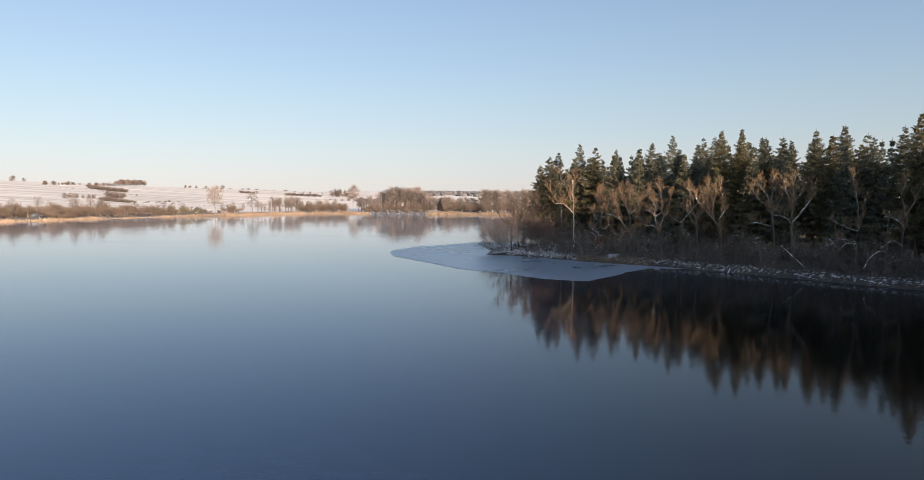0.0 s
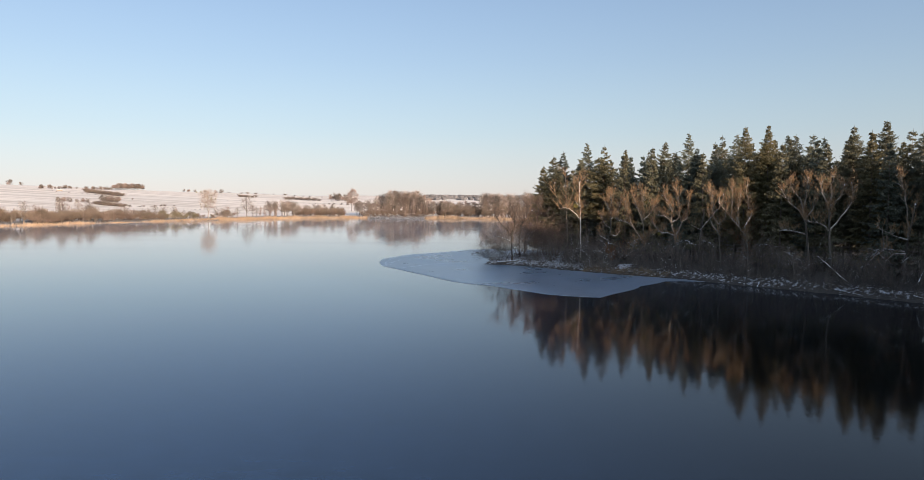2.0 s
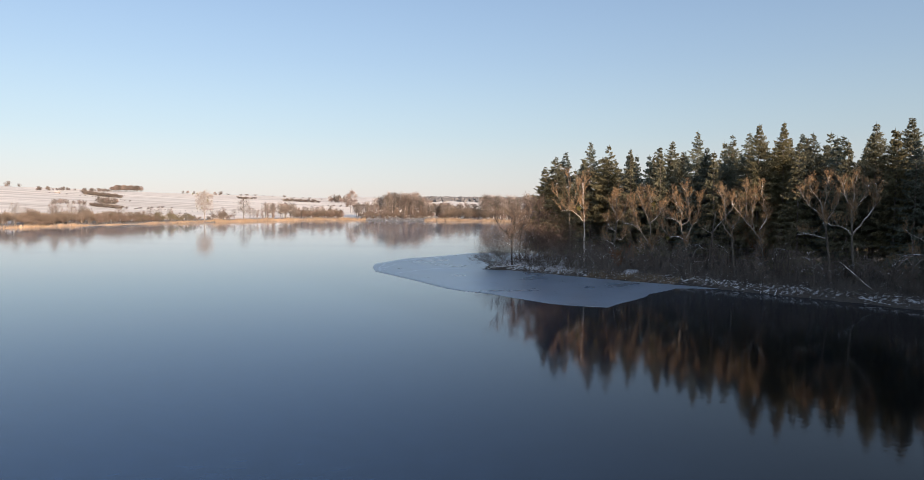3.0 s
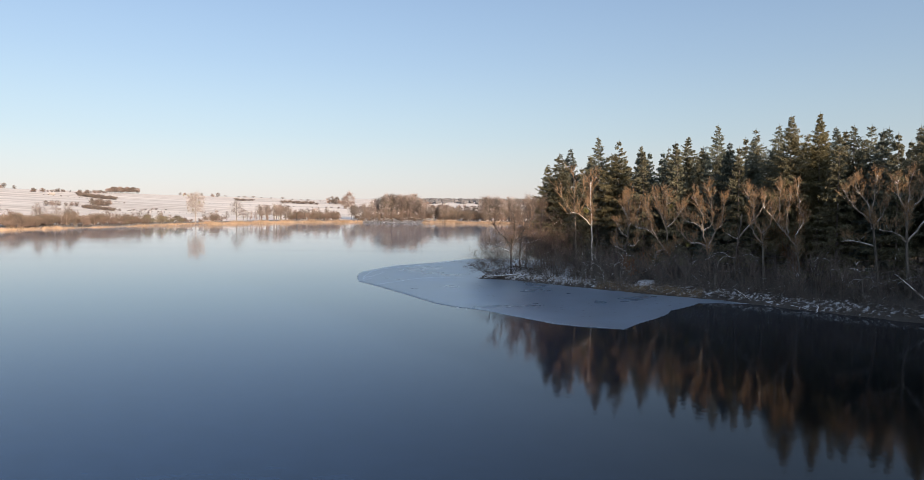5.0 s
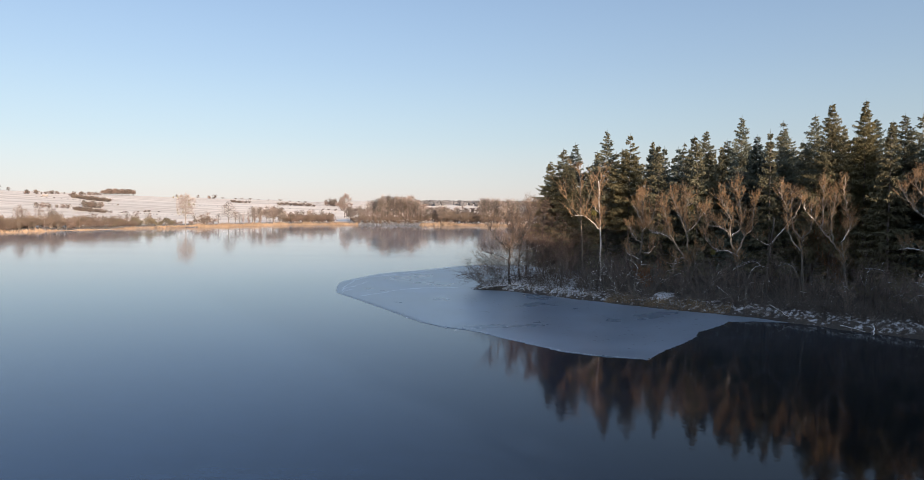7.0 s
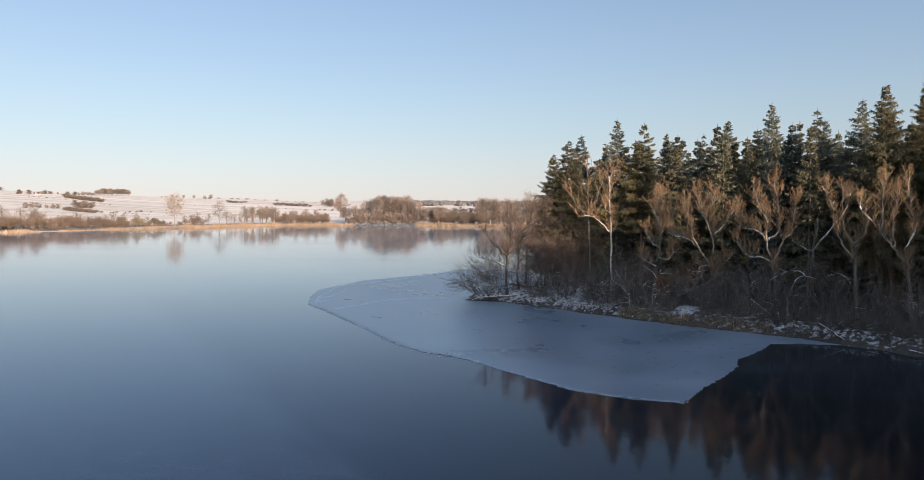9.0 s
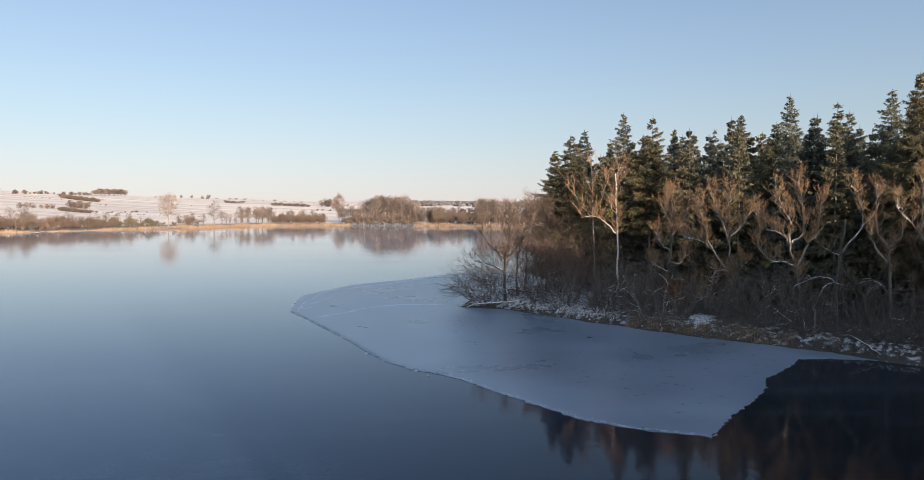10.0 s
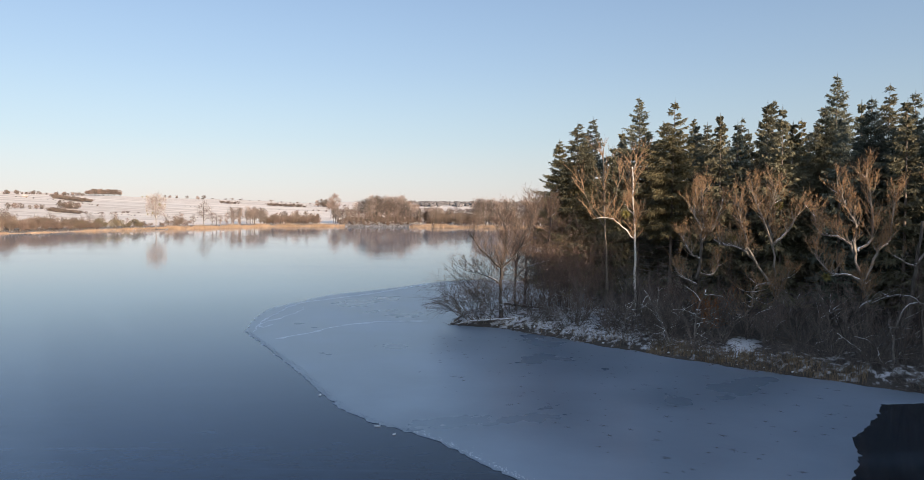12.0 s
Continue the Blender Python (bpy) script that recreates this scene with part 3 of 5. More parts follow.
def build_ice():
    front = ragged(ICE_FRONT, 0.35, 0.09, 3)
    back = ragged(ICE_BACK + ICE_FRONT[:1], 0.8, 0.15, 4)
    bm = bmesh.new()
    top = [bm.verts.new((x, y, 0.035)) for x, y in front + back]
    face = bm.faces.new(top)
    res = bmesh.ops.extrude_face_region(bm, geom=[face])
    low = [v for v in res["geom"] if isinstance(v, bmesh.types.BMVert)]
    for v in low:
        v.co.z = -0.03
    bmesh.ops.triangulate(bm, faces=bm.faces[:])
    bmesh.ops.recalc_face_normals(bm, faces=bm.faces[:])
    me = bpy.data.meshes.new("ice_sheet")
    bm.to_mesh(me)
    bm.free()
    me.materials.append(M_ICE)
    tagged(new("ice_sheet", me), "frosted grey-blue ice sheet with a ragged edge on the lake", "ice", kind="structure")


build_ice()

# ---------------------------------------------------------------- spruces
def build_spruce(seed, tall, radius, bare, slender=0.9, gaps=0.08, fine=1.0, needles=None, thin_top=0.0, droop=0.16):
    """One spruce: trunk, dead lower branches and a cone of boughs, each a fan of fine sprays with an upturned tip.
    thin_top: how open the upper crown stands."""
    rnd = random.Random(seed)
    tree = thing("spruce_tree", "tall dark green spruce with drooping boughs on the shore", "tree", "spruces on the peninsula")
    g = Geo()
    lean = Vector((rnd.uniform(-0.3, 0.3), rnd.uniform(-0.3, 0.3), 0))
    n = 7
    spine = [Vector((lean.x * (i / n) ** 2, lean.y * (i / n) ** 2, tall * i / n - (0.5 if i == 0 else 0))) for i in range(n + 1)]
    g.tube(spine, [tall * 0.0085 * (1 - 0.96 * i / n) * (1.25 if i == 0 else 1) for i in range(n + 1)], 7)
    part("trunk", g, M_SPRUCE_BARK, tree, smooth=True)
    dead = Geo()
    for _ in range(int(100 * min(max(fine, 0.36), 0.7)) if fine > 0.15 else 6):
        z = rnd.uniform(0.05, bare + 0.12) * tall
        az = rnd.uniform(0, 2 * math.pi)
        L = rnd.uniform(0.9, 3.2)
        a = Vector((0, 0, z))
        mid = a + turn_of(az, rnd.uniform(-0.25, 0.15)) * L * 0.6
        tip = mid + turn_of(az + rnd.uniform(-0.4, 0.4), rnd.uniform(-0.6, 0.0)) * L * 0.4
        dead.tube([a, mid, tip], [0.03, 0.02, 0.006], 3)
        for _ in range(4):
            q = a.lerp(mid, rnd.uniform(0.4, 1.0))
            dead.blade(q, q + turn_of(az + rnd.uniform(-1.1, 1.1), rnd.uniform(-0.9, 0.1)) * rnd.uniform(0.4, 1.0), 0.035, Vector((0, 0, 1)))
    part("dead_branchwork", dead, M_DEADWOOD, tree, kind="stuff")
    crown = Geo()
    wide = 0.118 / max(fine, 0.12) ** 0.68
    z = bare * tall
    phase = rnd.uniform(0, 6)
    # the crown bulges unevenly, more to one side than the other
    side_az, side_by = rnd.uniform(0, 6.28), rnd.uniform(0.06, 0.2)
    while z < tall - 0.35:
        k = (z - bare * tall) / (tall * (1 - bare))
        reach = radius * (1 - k) ** slender * min(1, 0.72 + 1.8 * k) * min(1, (1 - k) / 0.36) ** 0.42 * (1 + 0.10 * math.sin(z * 1.1 + phase)) * rnd.uniform(0.86, 1.1) + 0.08
        open_ = gaps + thin_top * smooth01((k - 0.45) / 0.4)
        count = 7 if k < 0.75 else 6
        phase += 0.7
        for i in range(count):
            if rnd.random() < open_:
                continue
            az = phase + 2 * math.pi * i / count + rnd.uniform(-0.4, 0.4)
            L = reach * rnd.uniform(0.72, 1.12) * (1 + side_by * math.cos(az - side_az))
            if rnd.random() < 0.07:
                L *= 1.22
            up = 0.56 * k ** 1.6 - 0.12 + rnd.uniform(-0.24, 0.24)
            zz = min(z + rnd.uniform(-0.55, 0.55), tall - 0.2)
            p0 = Vector((lean.x * (zz / tall) ** 2, lean.y * (zz / tall) ** 2, zz))
            d = turn_of(az, up)
            flat = Vector((-math.sin(az), math.cos(az), 0))
            sag = droop * (1 - k)

            def on(t):
                return p0 + d * L * t + Vector((0, 0, L * (-2.2 * sag * t * (1 - 0.62 * t) + 0.10 * t ** 3)))

            crown.blade(p0, on(1.0), 0.07, Vector((0, 0, 1)))
            m = max(4, int(L * 6.2 * fine ** 0.8 + 2))
            for j in range(m):
                t = 0.14 * (1 - k) + (1 - 0.14 * (1 - k)) * (j + rnd.uniform(0.1, 0.9)) / m
                q, ahead = on(t), (on(min(t + 0.08, 1.05)) - on(t)).normalized()
                w = min((0.24 + 0.34 * L) * (1.05 - t), 1.35) + 0.12
                for sign in (-1, 1):
                    out = (flat * sign * rnd.uniform(0.45, 1.0) + ahead * rnd.uniform(0.45, 0.95) + Vector((0, 0, rnd.uniform(-0.75, 0.35) * (1 - 0.4 * k)))).normalized()
                    e = q + out * w * rnd.uniform(0.65, 1.05)
                    crown.blade(q, e, wide * rnd.uniform(0.8, 1.35), out.cross(Vector((rnd.gauss(0, 1.2), rnd.gauss(0, 1.2), 1))).normalized())
                    # short sprays along the twig, hanging a little
                    for _ in range(2):
                        r = q.lerp(e, rnd.uniform(0.25, 0.95))
                        h = (out * rnd.uniform(0.2, 0.7) + ahead * rnd.uniform(-0.2, 0.6) + flat * rnd.gauss(0, 0.4) + Vector((0, 0, rnd.uniform(-1.5, 0.1)))).normalized()
                        crown.blade(r, r + h * rnd.uniform(0.32, 0.85) * (1 - 0.5 * k), wide * rnd.uniform(0.8, 1.2), h.cross(Vector((rnd.gauss(0, 1), rnd.gauss(0, 1), 0.2))).normalized())
            tipv = on(1.0)
            crown.blade(tipv - d * 0.2, tipv + (d + Vector((0, 0, 0.35))).normalized() * 0.34, wide * 0.8, flat)
        z += (0.50 + 0.16 * (1 - k)) * rnd.uniform(0.8, 1.15) / min(fine, 1.0) ** 0.4
    top = spine[-1]
    for j in range(22):
        d = turn_of(j * 2.4, 0.75)
        base = top - Vector((0, 0, 0.06 * j))
        crown.blade(base, base + d * (0.12 + 0.022 * j), 0.07, d.cross(Vector((0, 0, 1))).normalized())
    for a in (0.0, 1.57):
        crown.blade(top - Vector((0, 0, 0.7)), top + Vector((0, 0, 0.5)), 0.09, Vector((math.cos(a), math.sin(a), 0)))
    part("crown", crown, needles or M_NEEDLE, tree)
    return tree


SPRUCE_TALL = 28.0
spruce_kinds = [build_spruce(11, SPRUCE_TALL, 5.4, 0.24, 0.66, 0.06), build_spruce(12, SPRUCE_TALL, 5.1, 0.36, 0.72, 0.08, thin_top=0.25), build_spruce(13, SPRUCE_TALL, 5.6, 0.22, 0.62, 0.06, droop=0.2),
                build_spruce(14, SPRUCE_TALL, 4.6, 0.32, 0.70, 0.12, thin_top=0.3), build_spruce(15, SPRUCE_TALL, 5.5, 0.36, 0.62, 0.1, thin_top=0.35, droop=0.1)]
# a coarser set for the depth of the wood
spruce_kinds += [build_spruce(16 + i, SPRUCE_TALL, r, low, 0.68, 0.08, 0.2) for i, (r, low) in enumerate(((4.6, 0.16), (5.0, 0.06), (5.3, 0.10)))]
# a rough one for the unseen spruces that only cast shade
spruce_kinds.append(build_spruce(19, SPRUCE_TALL, 5.4, 0.12, 0.6, 0.05, 0.12))
# one that keeps its boughs almost to the ground
spruce_kinds.append(build_spruce(31, SPRUCE_TALL, 5.7, 0.12, 0.64, 0.05))
# a dense olive-brown one
spruce_kinds.append(build_spruce(32, SPRUCE_TALL, 4.9, 0.18, 0.66, 0.03, 1.0, M_NEEDLE_OLIVE, droop=0.08))
# the ones that make the skyline: place, height of the tip, kind
SPRUCES = [(22.9, 181.1, 25.4, 9, 1.36), (20.9, 181.6, 23.2, 9, 1.2), (26.6, 190.8, 27.3, 1), (31.2, 182.2, 29.0, 1), (34.4, 178.6, 27.9, 4), (45.7, 203.1, 29.0, 10), (48.6, 192.6, 27.8, 3), (52.4, 190.8, 29.8, 2),
           (53.8, 176.1, 30.8, 1), (63.6, 181.7, 30.6, 3), (58.6, 160.3, 28.9, 1), (57.8, 153.9, 29.6, 2), (61.6, 151.9, 29.8, 10), (66.6, 150.9, 27.8, 1), (72.6, 156.6, 28.6, 4), (73.1, 142.4, 28.6, 0),
           (77.8, 140.3, 29.2, 2), (30.0, 187.0, 24.0, 2), (41.5, 186.0, 26.0, 0), (81.0, 122.0, 29.6, 2), (79.5, 133.0, 26.5, 1), (67.0, 161.0, 27.6, 2), (71.5, 149.5, 27.2, 1), (69.0, 171.0, 28.4, 0), (82.5, 141.0, 27.8, 4), (85.0, 132.5, 28.4, 0), (77.0, 150.0, 27.6, 3), (56.5, 165.5, 27.0, 4), (25.0, 184.6, 21.5, 5), (22.6, 186.6, 20.5, 6), (27.5, 181.5, 22.5, 7), (52.7, 167.1, 26.5, 0), (65.3, 190.6, 30.0, 6), (74.1, 169.9, 29.6, 2), (46.5, 172.0, 24.4, 5), (60.0, 172.5, 25.5, 7)]


def plant_spruces():
    rnd = random.Random(5)
    spots = []
    used = set()

    def put(x, y, tip, kind, wide=1.0):
        ground = float(height(x, y))
        s = (tip - ground) / SPRUCE_TALL
        m = placed(x, y, ground, rnd.uniform(0, 6.28), s * wide * rnd.uniform(1.0, 1.2), s)
        spots.append((x, y))
        if kind in used:
            copy_thing(spruce_kinds[kind], m).matrix_basis = m
        else:
            used.add(kind)
            spruce_kinds[kind].matrix_basis = m

    for spruce in SPRUCES:
        put(*spruce)
    # the wood between and behind them; past the camera, unseen spruces added to shade it
    for tries in range(9000):
        unseen_bend = tries >= 8000
        if tries < 5500:
            x, y = rnd.uniform(24, 130), rnd.uniform(116, 220)
        elif unseen_bend:
            x, y = rnd.uniform(80, 112), rnd.uniform(84, 117)
        else:
            x, y = rnd.uniform(50, 118), rnd.uniform(15, 84)
        s = float(shore_distance(x, y))
        sunward = 0.829 * y - 0.559 * x
        if unseen_bend and (s < 3 or 0.829 * x + 0.559 * y < 126 or x < 0.72 * y + 4):
            continue
        if not unseen_bend and s < (3.0 if y < 84 else 5.0 if y > 184 else 15.5) or s > 40 or (y < 84 and (sunward > 8 or sunward < -9)):
            continue
        near = s < 30 and y > 100
        if min((x - a) ** 2 + (y - b) ** 2 for a, b in spots) < (2.8 if y < 84 else 4.4 if s < 28 else 5.8) ** 2:
            continue
        # tip heights set how far up the unseen spruces shade the wood
        if y < 84:
            across = 0.829 * x + 0.559 * y
            tip = rnd.uniform(35.4, 37.0) if across < 112 else rnd.uniform(34.0, 35.6) if across < 119.5 else rnd.uniform(31.5, 33.2)
        else:
            tip = rnd.uniform(23.8, 27.2) if s < 24 else rnd.uniform(25.4, 28.2)
        if unseen_bend:
            tip = rnd.uniform(24.5, 27.5)
        put(x, y, tip, 8 if y < 84 or unseen_bend else rnd.randrange(5) if near and s > 18 and rnd.random() < 0.12 else 5 + rnd.randrange(3))
    print("spruces", len(spots))


plant_spruces()


# ---------------------------------------------------------------- bare trees
def limb(g, pts, r0, r1, sides=6, steps=4, rnd=None, rough=0.06):
    """A limb through the given bends, smoothed and a little crooked. Returns its points."""
    pts = [Vector(p) for p in pts]
    line = []
    for i in range(len(pts) - 1):
        p_, a, b, n_ = pts[max(i - 1, 0)], pts[i], pts[i + 1], pts[min(i + 2, len(pts) - 1)]
        for j in range(steps):
            t = j / steps
            q = 0.5 * ((2 * a) + (b - p_) * t + (2 * p_ - 5 * a + 4 * b - n_) * t * t + (3 * a - p_ - 3 * b + n_) * t ** 3)
            if rnd and line:
                q = q + Vector((rnd.gauss(0, rough), rnd.gauss(0, rough), rnd.gauss(0, rough * 0.5)))
            line.append(q)
    line.append(pts[-1])
    m = len(line) - 1
    g.tube(line, [r0 + (r1 - r0) * (i / m) ** 0.8 for i in range(m + 1)], sides)
    return line


def shoot(g, tw, p, d, length, r, rnd, depth, upward=0.25, twig_w=0.03, spread=0.55, density=1.0, low=0.25, main=None):
    """A branch with its own side shoots; the last order are slivers. main: a mesh of its own for the first stem."""
    if depth == 0:
        a = p
        for k in range(2):
            b = a + d * (length / 2)
            tw.blade(a, b + d * (length * 0.12 * (1 - k)), twig_w * (1.0 - 0.35 * k), d.cross(Vector((rnd.gauss(0, 1), rnd.gauss(0, 1), rnd.gauss(0, 1)))).normalized())
            a = b
            d = (d + Vector((rnd.gauss(0, 0.16), rnd.gauss(0, 0.16), upward * 0.5 + rnd.gauss(0, 0.1)))).normalized()
        return
    n = 4
    line, q, e = [p], p, d
    for i in range(n):
        e = (e + Vector((rnd.gauss(0, 0.13), rnd.gauss(0, 0.13), upward * 0.35 + rnd.gauss(0, 0.08)))).normalized()
        q = q + e * (length / n)
        line.append(q)
    (main or g).tube(line, [r * (1 - 0.75 * i / n) for i in range(n + 1)], 4 if r > 0.035 else 3)
    kids = max(2, int((4.5 if depth > 1 else 7) * density * rnd.uniform(0.8, 1.02)))
    for i in range(kids):
        s = rnd.uniform(low, 1.0)
        k = min(int(s * n), n - 1)
        at = line[k].lerp(line[k + 1], s * n - k)
        dirn = (line[k + 1] - line[k]).normalized()
        out = dirn.cross(Vector((rnd.gauss(0, 1), rnd.gauss(0, 1), rnd.gauss(0, 1)))).normalized()
        kd = (dirn + out * spread * rnd.uniform(0.6, 1.4) + Vector((0, 0, upward))).normalized()
        shoot(g, tw, at, kd, length * rnd.uniform(0.42, 0.72), r * 0.5, rnd, depth - 1, upward, twig_w, spread, density, low)


def bare_tree(name, label, trunk, limbs, seed, bark=None, twigs=None, shoots=9, reach=3.0, radius=0.3, upward=0.3, depth=2, lower=0.35, density=1.0, twig_w=0.03, group="", fine_bark=None, spread=0.6, fine_r=0.05, top=0.6, trunk_bark=None):
    """A leafless tree: a trunk and limbs through given bends (metres from its foot), fine branches and twigs grown on them."""
    rnd = random.Random(seed)
    tree = thing(name, label, "tree", group)
    g, fine, tw = Geo(), Geo(), Geo()
    bough = Geo() if trunk_bark else None
    lines = [limb(g, [(trunk[0][0], trunk[0][1], trunk[0][2] - 0.4), *trunk[1:]], radius, radius * 0.55, 8, 4, rnd, 0.05)]
    part("trunk", g, trunk_bark or bark or M_BARK, tree, smooth=True)
    for pts in limbs:
        lg = Geo()
        ln = limb(lg, pts, radius * 0.62, radius * 0.17, 6, 4, rnd, 0.08)
        part("limb", lg, bark or M_BARK, tree, smooth=True)
        lines.append(ln)
    for li, ln in enumerate(lines):
        n = len(ln) - 1
        long_ = sum((b - a).length for a, b in zip(ln, ln[1:]))
        count = max(3, int(shoots * long_ / 6))
        for i in range(count):
            if not li and top >= 1:
                break
            s = rnd.uniform(lower if li else top, 1.0)
            k = min(int(s * n), n - 1)
            p = ln[k].lerp(ln[k + 1], s * n - k)
            dirn = (ln[k + 1] - ln[k]).normalized()
            out = Vector((rnd.gauss(0, 1), rnd.gauss(0, 1), rnd.gauss(0.3, 0.6))).normalized()
            d = (dirn * 0.5 + out * 0.85 + Vector((0, 0, upward * 1.6))).normalized()
            shoot(fine, tw, p, d, reach * rnd.uniform(0.55, 1.1), fine_r, rnd, depth, upward, twig_w, spread, density, main=bough)
    if bough:
        part("limbwork", bough, bark, tree, "pale crooked boughs", kind="stuff")
    part("branchwork", fine, fine_bark or bark or M_BARK, tree, kind="stuff")
    part("crown", tw, twigs or M_TWIG_TAN, tree, "haze of fine leafless twigs", kind="stuff")
    return tree


def stand(tree, x, y, turn=0.0, s=1.0, sz=None):
    tree.matrix_basis = placed(x, y, float(height(x, y)), turn, s, sz)
    return tree


POLL = "old leafless willow with pale limbs and russet shoots"
pollards = [
    # foot, trunk, limbs
    ((40.3, 160.6), [(0, 0, 0), (-0.9, 0, 4.6)],
     [[(-0.9, 0, 4.6), (-2.9, 0.2, 7.5), (-4.4, -0.2, 8.7), (-6.4, 0.3, 9.2)], [(-0.9, 0, 5.5), (-1, -0.2, 8.7), (-1.4, 0.3, 11.6), (-1, 0, 15.3)], [(-0.6, 0, 3.7), (0.2, 0.3, 5.2), (0.6, 0, 5.8)], [(-0.9, 0, 9.3), (0.5, 0, 10.8), (1.6, 0, 12.6)], [(-1.1, 0, 4.8), (-2, 0, 5), (-3, 0.2, 4.2), (-3.1, -0.2, 2.6), (-4.2, 0.3, 1.2)], [(-2.9, 0, 7.5), (-4.1, 0.2, 10.7), (-4.7, -0.2, 13.6)], [(-1, 0, 8.7), (-2.3, -0.2, 11.8), (-3.3, 0.3, 15)]], 21, 13),
    ((44.4, 152.6), [(0, 0, 0), (-0.6, 0, 6.2)],
     [[(-0.6, 0, 6.2), (-1.4, 0.2, 8.6), (-2.7, -0.2, 10.2), (-4.5, 0.3, 10.6), (-5.3, 0, 12.4)], [(-1.4, 0, 8.6), (-1.5, -0.2, 11.3), (-2.1, 0.3, 12.9), (-3.1, 0, 14.7)], [(-0.5, 0, 6.3), (0.6, 0.3, 8.8), (1.5, 0, 10.1), (1.9, 0, 14.2)], [(-1.2, 0, 9), (-0.1, 0, 10.1), (-0.1, 0, 13.7), (-0.6, 0.2, 16)], [(-0.8, 0, 6.2), (-2.1, 0, 6.7), (-3.6, 0.2, 6.9), (-5.2, -0.2, 8.7)]], 22, 12),
    ((64.3, 132.2), [(0, 0, 0), (-0.7, 0, 8.2), (-0.6, 0, 12.5)],
     [[(-0.8, 0, 8.2), (-2, 0.2, 9.4), (-4.5, -0.2, 9.8)], [(-0.6, 0, 8.2), (1.7, -0.2, 11.4), (3.2, 0.3, 13.3), (2.8, 0, 16.8)], [(-0.6, 0, 12.5), (-0.5, 0.3, 14.6), (-0.2, 0, 17.8)], [(-0.6, 0, 12.7), (-2.1, 0, 14.9), (-2, 0, 17)], [(-0.6, 0, 12.5), (1.1, 0, 14.5), (1.8, 0.2, 16.5)]], 23, 8),
    ((54.6, 142.9), [(0, 0, 0), (-0.8, 0, 6.9)],
     [[(-0.8, 0, 6.9), (-2.3, 0.2, 8.7), (-3.9, -0.2, 10.3), (-5.8, 0.3, 13.4)], [(-0.9, 0, 7.4), (-0.9, -0.2, 8.9), (0.4, 0.3, 11), (-0.6, 0, 13.2), (-0.7, 0, 16.5)], [(-3.7, 0, 10.1), (-3.3, 0.3, 13.2), (-3.5, 0, 16.3)], [(-2.1, 0, 8.6), (-2.3, 0, 11.4), (-1.8, 0, 14.7)]], 24, 9),
    ((50.7, 146.2), [(0, 0, 0), (-0.8, 0, 8.8)],
     [[(-0.8, 0, 8.8), (-1.9, 0.2, 11.1), (-2.2, -0.2, 15.5)], [(-0.8, 0, 8.8), (0.5, -0.2, 10.3), (0.7, 0.3, 13.2)], [(-0.8, 0, 7.2), (-2.1, 0.3, 9.3), (-2.6, 0, 10.9)]], 25, 6),
    ((63.0, 137.0), [(0, 0, 0), (-0.9, 0, 8.1), (-1.6, 0, 11.3)],
     [[(-1.6, 0, 11.3), (-3.1, 0.2, 12.3), (-4.4, -0.2, 13.5), (-5.4, 0.3, 15.6)], [(-1.6, 0, 11.3), (-2.1, -0.2, 13.5), (-3.5, 0.3, 15.6), (-3.8, 0, 17.3)], [(-1.6, 0, 11.3), (-0.9, 0.3, 14.4), (-0.7, 0, 17.9)], [(-1.1, 0, 7.2), (-3.4, 0, 7.9), (-5.7, 0, 7.9)], [(-1.4, 0, 9.8), (0.2, 0, 11.9), (1.2, 0.2, 14.4)]], 26, 8),
    ((32.4, 164.4), [(0, 0, 0), (0.4, 0, 4.2), (0.9, 0, 7.9), (1, 0, 10.3), (0.9, 0, 14.9)],
     [[(0.5, 0, 4.5), (-0.7, 0.2, 5.1), (-1.8, -0.2, 6.2)], [(0.8, 0, 7.4), (-0.3, -0.2, 8), (-1, 0.3, 9.7)], [(1, 0, 9.4), (2.3, 0.3, 10.9), (3.1, 0, 14)], [(0.8, 0, 5.8), (2.1, 0, 5.6), (2.9, 0, 6.7)], [(1, 0, 10.6), (0.2, 0, 12.4), (0.3, 0.2, 14.3)]], 28, 13),
    ((72.6, 126.0), [(0, 0, 0), (0.3, 0, 5.4), (0.5, 0, 7.4), (1.5, 0, 13)],
     [[(0.3, 0, 6.9), (-1.8, 0.2, 7.5), (-4.7, -0.2, 9.3)], [(0.4, 0, 7.4), (-0.3, -0.2, 13.5), (-0.9, 0.3, 17.6)], [(0.1, 0, 4.4), (-1.7, 0.3, 4.3), (-3.7, 0, 2.3)], [(-0.1, 0, 4.8), (-3.2, 0, 5.2), (-6, 0, 2.9)]], 29, 6),
    ((76.5, 118.5), [(0, 0, 0), (-0.2, 0, 5), (0.2, 0, 10)],
     [[(0, 0, 8), (-1.6, 0, 9.4), (-3.4, 0.2, 9.8)], [(0.2, 0, 10), (-0.6, 0, 13.4), (0.2, 0.3, 16.4)], [(0.2, 0, 10), (1.6, 0, 12.4), (2.4, 0, 15)], [(-0.2, 0, 4.4), (-2, 0, 5.4), (-3.6, 0, 4)]], 30, 6),
]
willows = []
